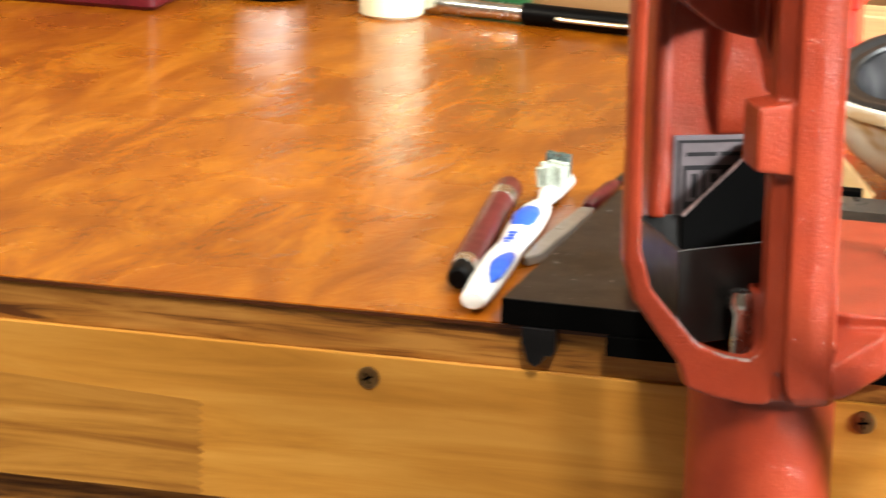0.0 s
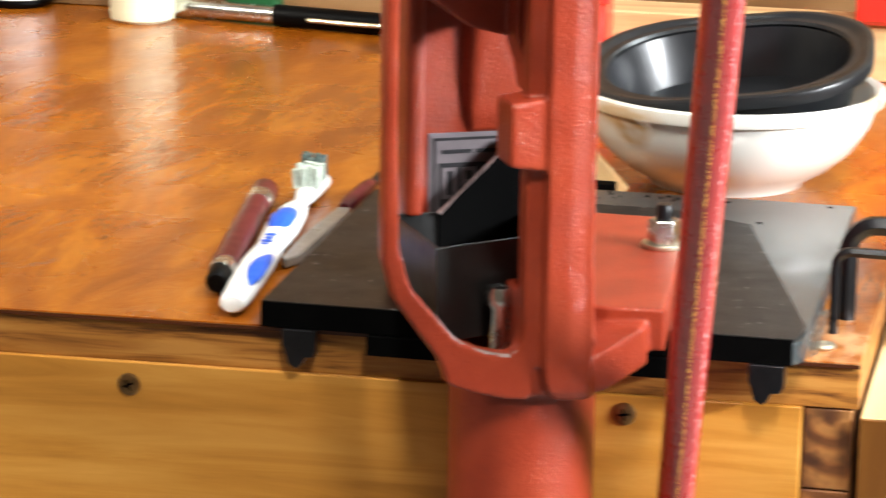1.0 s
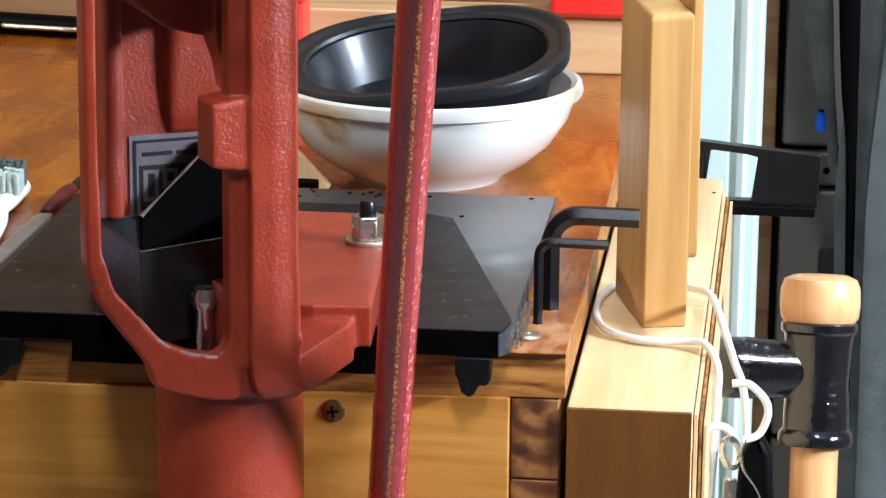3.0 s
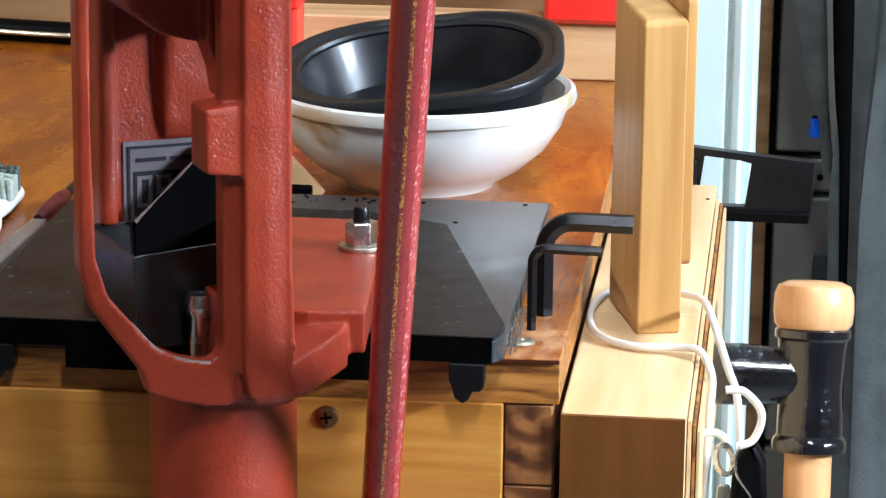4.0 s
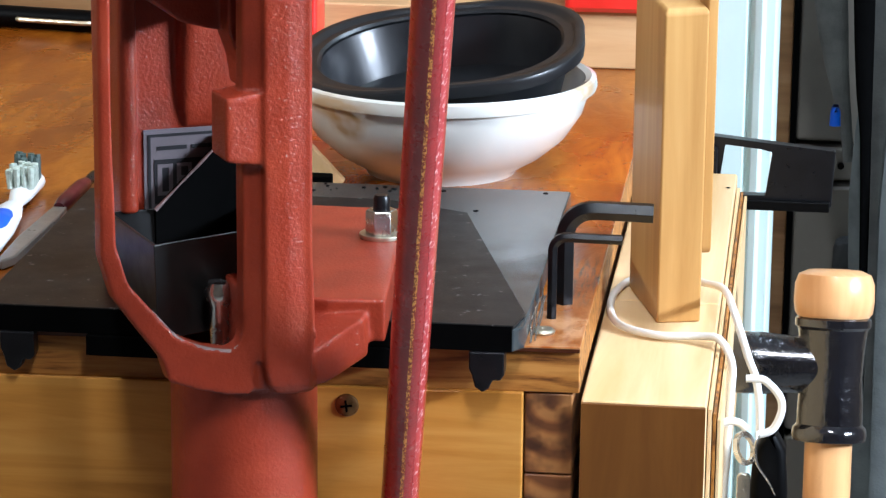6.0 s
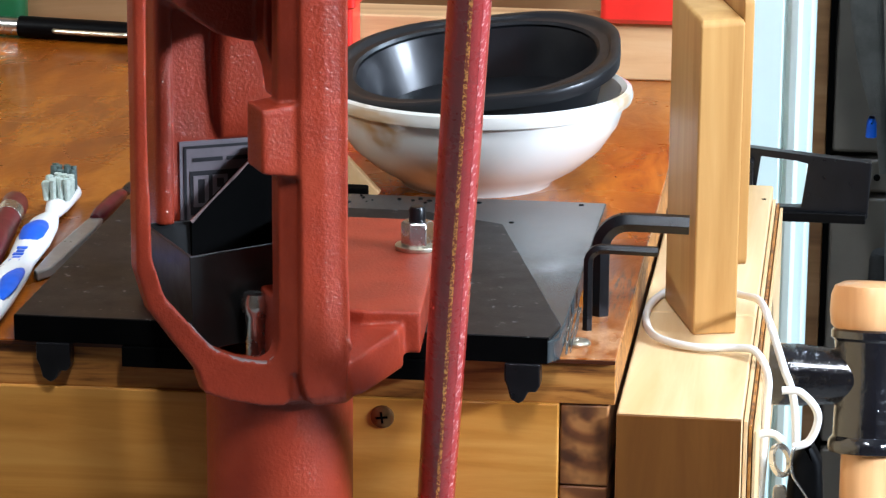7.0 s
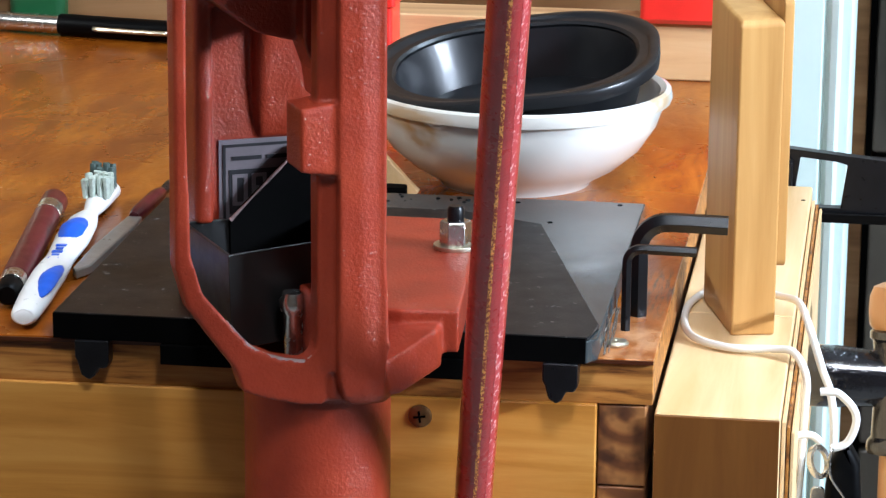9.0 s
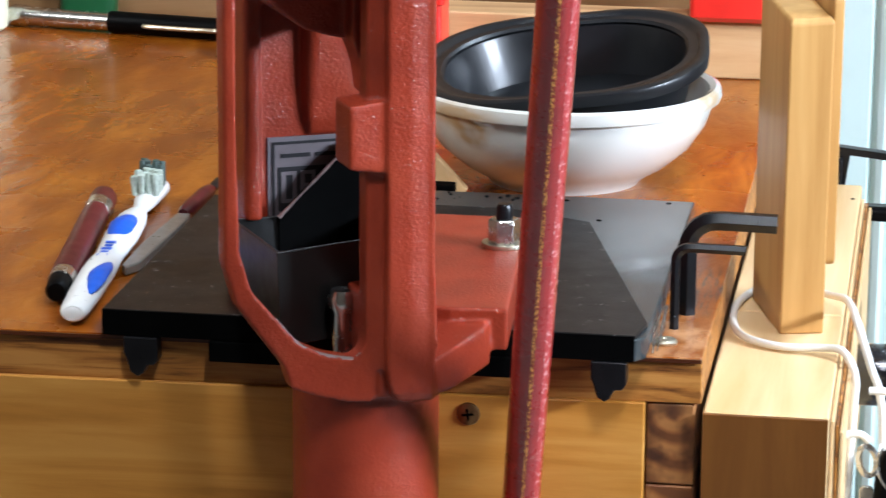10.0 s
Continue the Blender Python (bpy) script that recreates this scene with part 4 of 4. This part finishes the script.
# ---- black bracket ----
def bracket():
    root = thing("black_bracket", pose(0.03, 0.435, 0.80), "black metal bracket with a rectangular cut-out at the beam's end", "bracket")
    bm = bmesh.new()
    outer = [(0.000, 0.0968), (0.0436, 0.0925), (0.0772, 0.0894), (0.0760, 0.0575), (0.031, 0.0560), (0.0, 0.0560)]
    inner = [(0.0165, 0.0912), (0.0360, 0.0892), (0.0425, 0.0876), (0.0395, 0.0630), (0.0300, 0.0630), (0.0130, 0.0630)]
    ring(bm, outer, inner, -0.004, 0.004)
    part("plate", bm, M_OXIDE, root, "", 0.0008)
    bm = bmesh.new()
    box(bm, 0.028, 0.0750, -0.0085, -0.004, 0.0555, 0.0612)
    part("lower_edge", bm, M_BLACK_PLASTIC, root, "", 0.0008)
    bm = bmesh.new()
    box(bm, 0.0, 0.0125, -0.0125, 0.008, 0.0, 0.090)
    part("mount", bm, M_OXIDE, root, "", 0.001)


bracket()


# ---- hammer ----
def hammer():
    root = thing("hammer", pose(0.1075, 0.2, 0.83, -12, 0, 0) @ pose(0, 0, -0.28), "black lacquered hammer with a turned wooden handle, hanging head up", "hammer")
    bm = bmesh.new()
    lathe(bm, [(0, 0.0), (0.010, 0.0), (0.0125, 0.01), (0.0125, 0.12), (0.0115, 0.22), (0.0115, 0.25), (0, 0.25)], 36)
    part("handle", bm, M_HANDLE, root)
    bm = bmesh.new()
    lathe(bm, [(0, 0.309), (0.0165, 0.309), (0.0188, 0.312), (0.0195, 0.318), (0.0192, 0.326), (0.0175, 0.3305), (0.013, 0.3325), (0, 0.333)], 44)
    part("handle_end", bm, M_HANDLE, root, "rounded wooden end of the handle")
    bm = bmesh.new()
    lathe(bm, [(0, 0.250), (0.0175, 0.250), (0.0182, 0.2525), (0.0178, 0.256), (0.0160, 0.258), (0.0158, 0.268), (0.0150, 0.28), (0.0158, 0.296), (0.0168, 0.304), (0.0184, 0.3055), (0.0184, 0.309), (0.0165, 0.3105), (0, 0.3105)], 48)
    part("collar", bm, M_LACQUER, root, "glossy black collar round the handle")
    bm = bmesh.new()
    lathe(bm, [(0, -0.050), (0.0135, -0.050), (0.0152, -0.047), (0.0152, -0.034), (0.0144, -0.024), (0.0138, -0.012), (0.0138, 0.0), (0, 0.0)], 36, pose(0, 0, 0.286, 0, 90, 0))
    part("striking_head", bm, M_LACQUER, root, "glossy black striking head")


hammer()


# ---- cord, hooks and hanging bits ----
bm = bmesh.new()
sweep(bm, [(0.030, 0.205, 0.879), (0.0447, 0.178, 0.8815), (0.0555, 0.145, 0.888), (0.0620, 0.09, 0.893), (0.0690, 0.088, 0.873), (0.0735, 0.088, 0.860), (0.0755, 0.088, 0.836), (0.076, 0.088, 0.76)], 0.0018, 12)
sweep(bm, [(0.030, 0.205, 0.879), (0.012, 0.190, 0.879), (0.0035, 0.155, 0.8795), (0.008, 0.112, 0.8795), (0.026, 0.094, 0.8795), (0.046, 0.091, 0.8805), (0.055, 0.086, 0.8815), (0.0600, 0.080, 0.8775), (0.0625, 0.078, 0.870), (0.0622, 0.078, 0.857), (0.0605, 0.078, 0.811), (0.060, 0.078, 0.74)], 0.0018, 12)
single("white_cord", bm, M_CORD, ID, "white cord looped round the post and hanging over the beam", "cord")


def hook(name, pts, r, label):
    bm = bmesh.new()
    sweep(bm, pts, r, 12)
    single(name, bm, M_CORD, ID, label, "hook", 0, "white hooks on the beam")


hook("vinyl_hook", [(0.0690, 0.060, 0.8712), (0.0730, 0.060, 0.8714), (0.0775, 0.060, 0.8705), (0.0838, 0.060, 0.864), (0.0850, 0.060, 0.857), (0.0815, 0.060, 0.8485), (0.0750, 0.060, 0.8455)], 0.0018, "white vinyl hook in the beam's side")
hook("vinyl_hook", [(0.0535, 0.060, 0.839), (0.0550, 0.060, 0.846), (0.0600, 0.060, 0.8505), (0.0660, 0.060, 0.851), (0.0700, 0.060, 0.848)], 0.0018, "small white vinyl hook in the beam's side")


def hanging_tools():
    root = thing("nail_clipper", pose(0.0715, 0.060, 0.835), "shiny steel clipper hanging from the white hook", "clipper")
    bm = bmesh.new()
    lathe(bm, [(0.0055, -0.001), (0.0075, -0.0012), (0.0078, 0.0), (0.0075, 0.0012), (0.0055, 0.001), (0.0055, -0.001)], 30, pose(-0.002, 0, 0.004, 70, 0, 60))
    part("ring", bm, M_STEEL, root)
    bm = bmesh.new()
    sweep(bm, [(0.004, 0.0, 0.011), (0.0025, -0.001, 0.004), (0.004, -0.002, -0.003), (0.009, -0.003, -0.010), (0.012, -0.003, -0.016)], [0.0035, 0.0032, 0.0025, 0.0018, 0.001], 10, flat=0.25)
    part("lever", bm, M_STEEL, root)
    bm = bmesh.new()
    prism(bm, rounded(0.006, 0.055, 0.002, 4, -0.002, -0.035), -0.002, 0.001, "y")
    part("blade", bm, M_STEEL, root, "", 0.0004)
    bm = bmesh.new()
    loft(bm, [[(x, y, z) for x, y in rounded(w, 0.014, 0.004, 5, 0.009, 0.016)] for z, w in ((-0.09, 0.015), (-0.02, 0.017), (0.0, 0.014), (0.007, 0.006))])
    single("black_pouch", bm, M_BLACK_PLASTIC, pose(0.0715, 0.060, 0.835), "black pouch hanging beside the beam", "pouch", 0.001)


hanging_tools()


# ---- closet beyond the casing ----
def cabinet():
    root = thing("drawer_cabinet", pose(0.06, 1.05, 0.0), "beige laminate drawer cabinet in the closet", "cabinet")
    bm = bmesh.new()
    box(bm, 0.0, 0.55, 0.022, 0.42, 0.0, 1.1)
    part("carcass", bm, M_BEIGE, root, "", 0.002)
    for z0, z1 in ((0.06, 0.30), (0.305, 0.52), (0.525, 0.7200), (0.7245, 0.7500), (0.7548, 1.0)):
        bm = bmesh.new()
        box(bm, 0.0226, 0.54, 0.0, 0.02, z0, z1)
        dr = part("drawer_front", bm, M_BEIGE, root, "", 0.003)
        bm = bmesh.new()
        lathe(bm, [(0, 0), (0.0014, 0), (0.0014, 0.003), (0.0026, 0.004), (0.0026, 0.006), (0, 0.0065)], 20, pose(0.057, 0.0, (z0 + z1) / 2, 90, 0, 0))
        part("knob", bm, M_BLACK_PLASTIC, dr, "small black knob")
    bm = bmesh.new()
    box(bm, 0.0180, 0.0222, -0.003, 0.021, 0.06, 1.1)
    part("edge_strip", bm, M_NEAR_BLACK, root, "black edge strip")
    bm = bmesh.new()
    box(bm, 0.0, 0.0178, 0.0, 0.0215, 0.06, 1.1)
    part("stile", bm, M_BACK, root, "brown wooden stile", 0.001)


cabinet()


def draped(name, x, y, top, w, d, length, material, seed, label, cat, lean=0.0):
    """Hanging cloth: a closed body with folds that deepen downwards."""
    rng = random.Random(seed)
    ph = [rng.uniform(0, 6.28) for _ in range(5)]
    bm = bmesh.new()
    loops = []
    rows = 26
    for k in range(rows + 1):
        t = k / rows
        size = (0.35 + 0.65 * min(1, t * 3.0)) * (1 + 0.12 * math.sin(3 * t + ph[0]))
        loop = []
        for i in range(56):
            a = 2 * math.pi * i / 56
            fold = 1 + (0.05 + 0.13 * t) * math.sin(7 * a + ph[1] + 2 * t) + 0.06 * math.sin(13 * a + ph[2] - 3 * t)
            loop.append((x + lean * t + 0.5 * w * size * fold * math.cos(a), y + 0.5 * d * size * fold * math.sin(a), top - length * t))
        loops.append(loop)
    loft(bm, loops)
    single(name, bm, material, ID, label, cat)


draped("grey_jacket", 0.192, 0.90, 1.15, 0.125, 0.10, 1.148, M_GREY_CLOTH, 3, "grey nylon jacket hanging in the closet", "jacket", 0.005)
bm = bmesh.new()
loft(bm, [[(x, y, z) for x, y in rounded(w, 0.024, 0.006, 5)] for z, w in ((0.0, 0.030), (0.30, 0.030), (0.318, 0.029), (0.324, 0.026), (0.326, 0.020))])
single("charcoal_bag", bm, M_DARK_CLOTH, pose(0.1285, 1.034, 0.357), "charcoal cloth bag hanging on the drawer cabinet", "bag", 0.001)
bm = bmesh.new()
sweep(bm, [(0.092, 0.94, 1.0), (0.104, 0.94, 0.8835), (0.109, 0.94, 0.843), (0.114, 0.94, 0.815), (0.1185, 0.94, 0.79), (0.121, 0.94, 0.765)], [0.0036, 0.0031, 0.0024, 0.0016, 0.0011, 0.0009], 16, flat=3.8)
single("webbing_strap", bm, M_STRAP, ID, "grey webbing strap hanging in the closet", "strap")
bm = bmesh.new()
sweep(bm, [(0.121, 0.87, 1.05), (0.1265, 0.87, 0.895), (0.1290, 0.87, 0.835), (0.1315, 0.87, 0.795), (0.134, 0.87, 0.70), (0.135, 0.87, 0.60)], [0.005, 0.0038, 0.003, 0.002, 0.0015, 0.0015], 14, flat=2.0)
single("black_strap", bm, M_NEAR_BLACK, ID, "black strap hanging beside the jacket", "strap")
bm = bmesh.new()
loft(bm, [[(x, y, z) for x, y in rounded(w, 0.01, 0.003, 4)] for z, w in ((0, 0.008), (0.010, 0.007), (0.014, 0.004))])
single("blue_tag", bm, M_BLUE, pose(0.1104, 0.928, 0.7945), "small blue plastic tag on the strap", "tag", 0.0006)
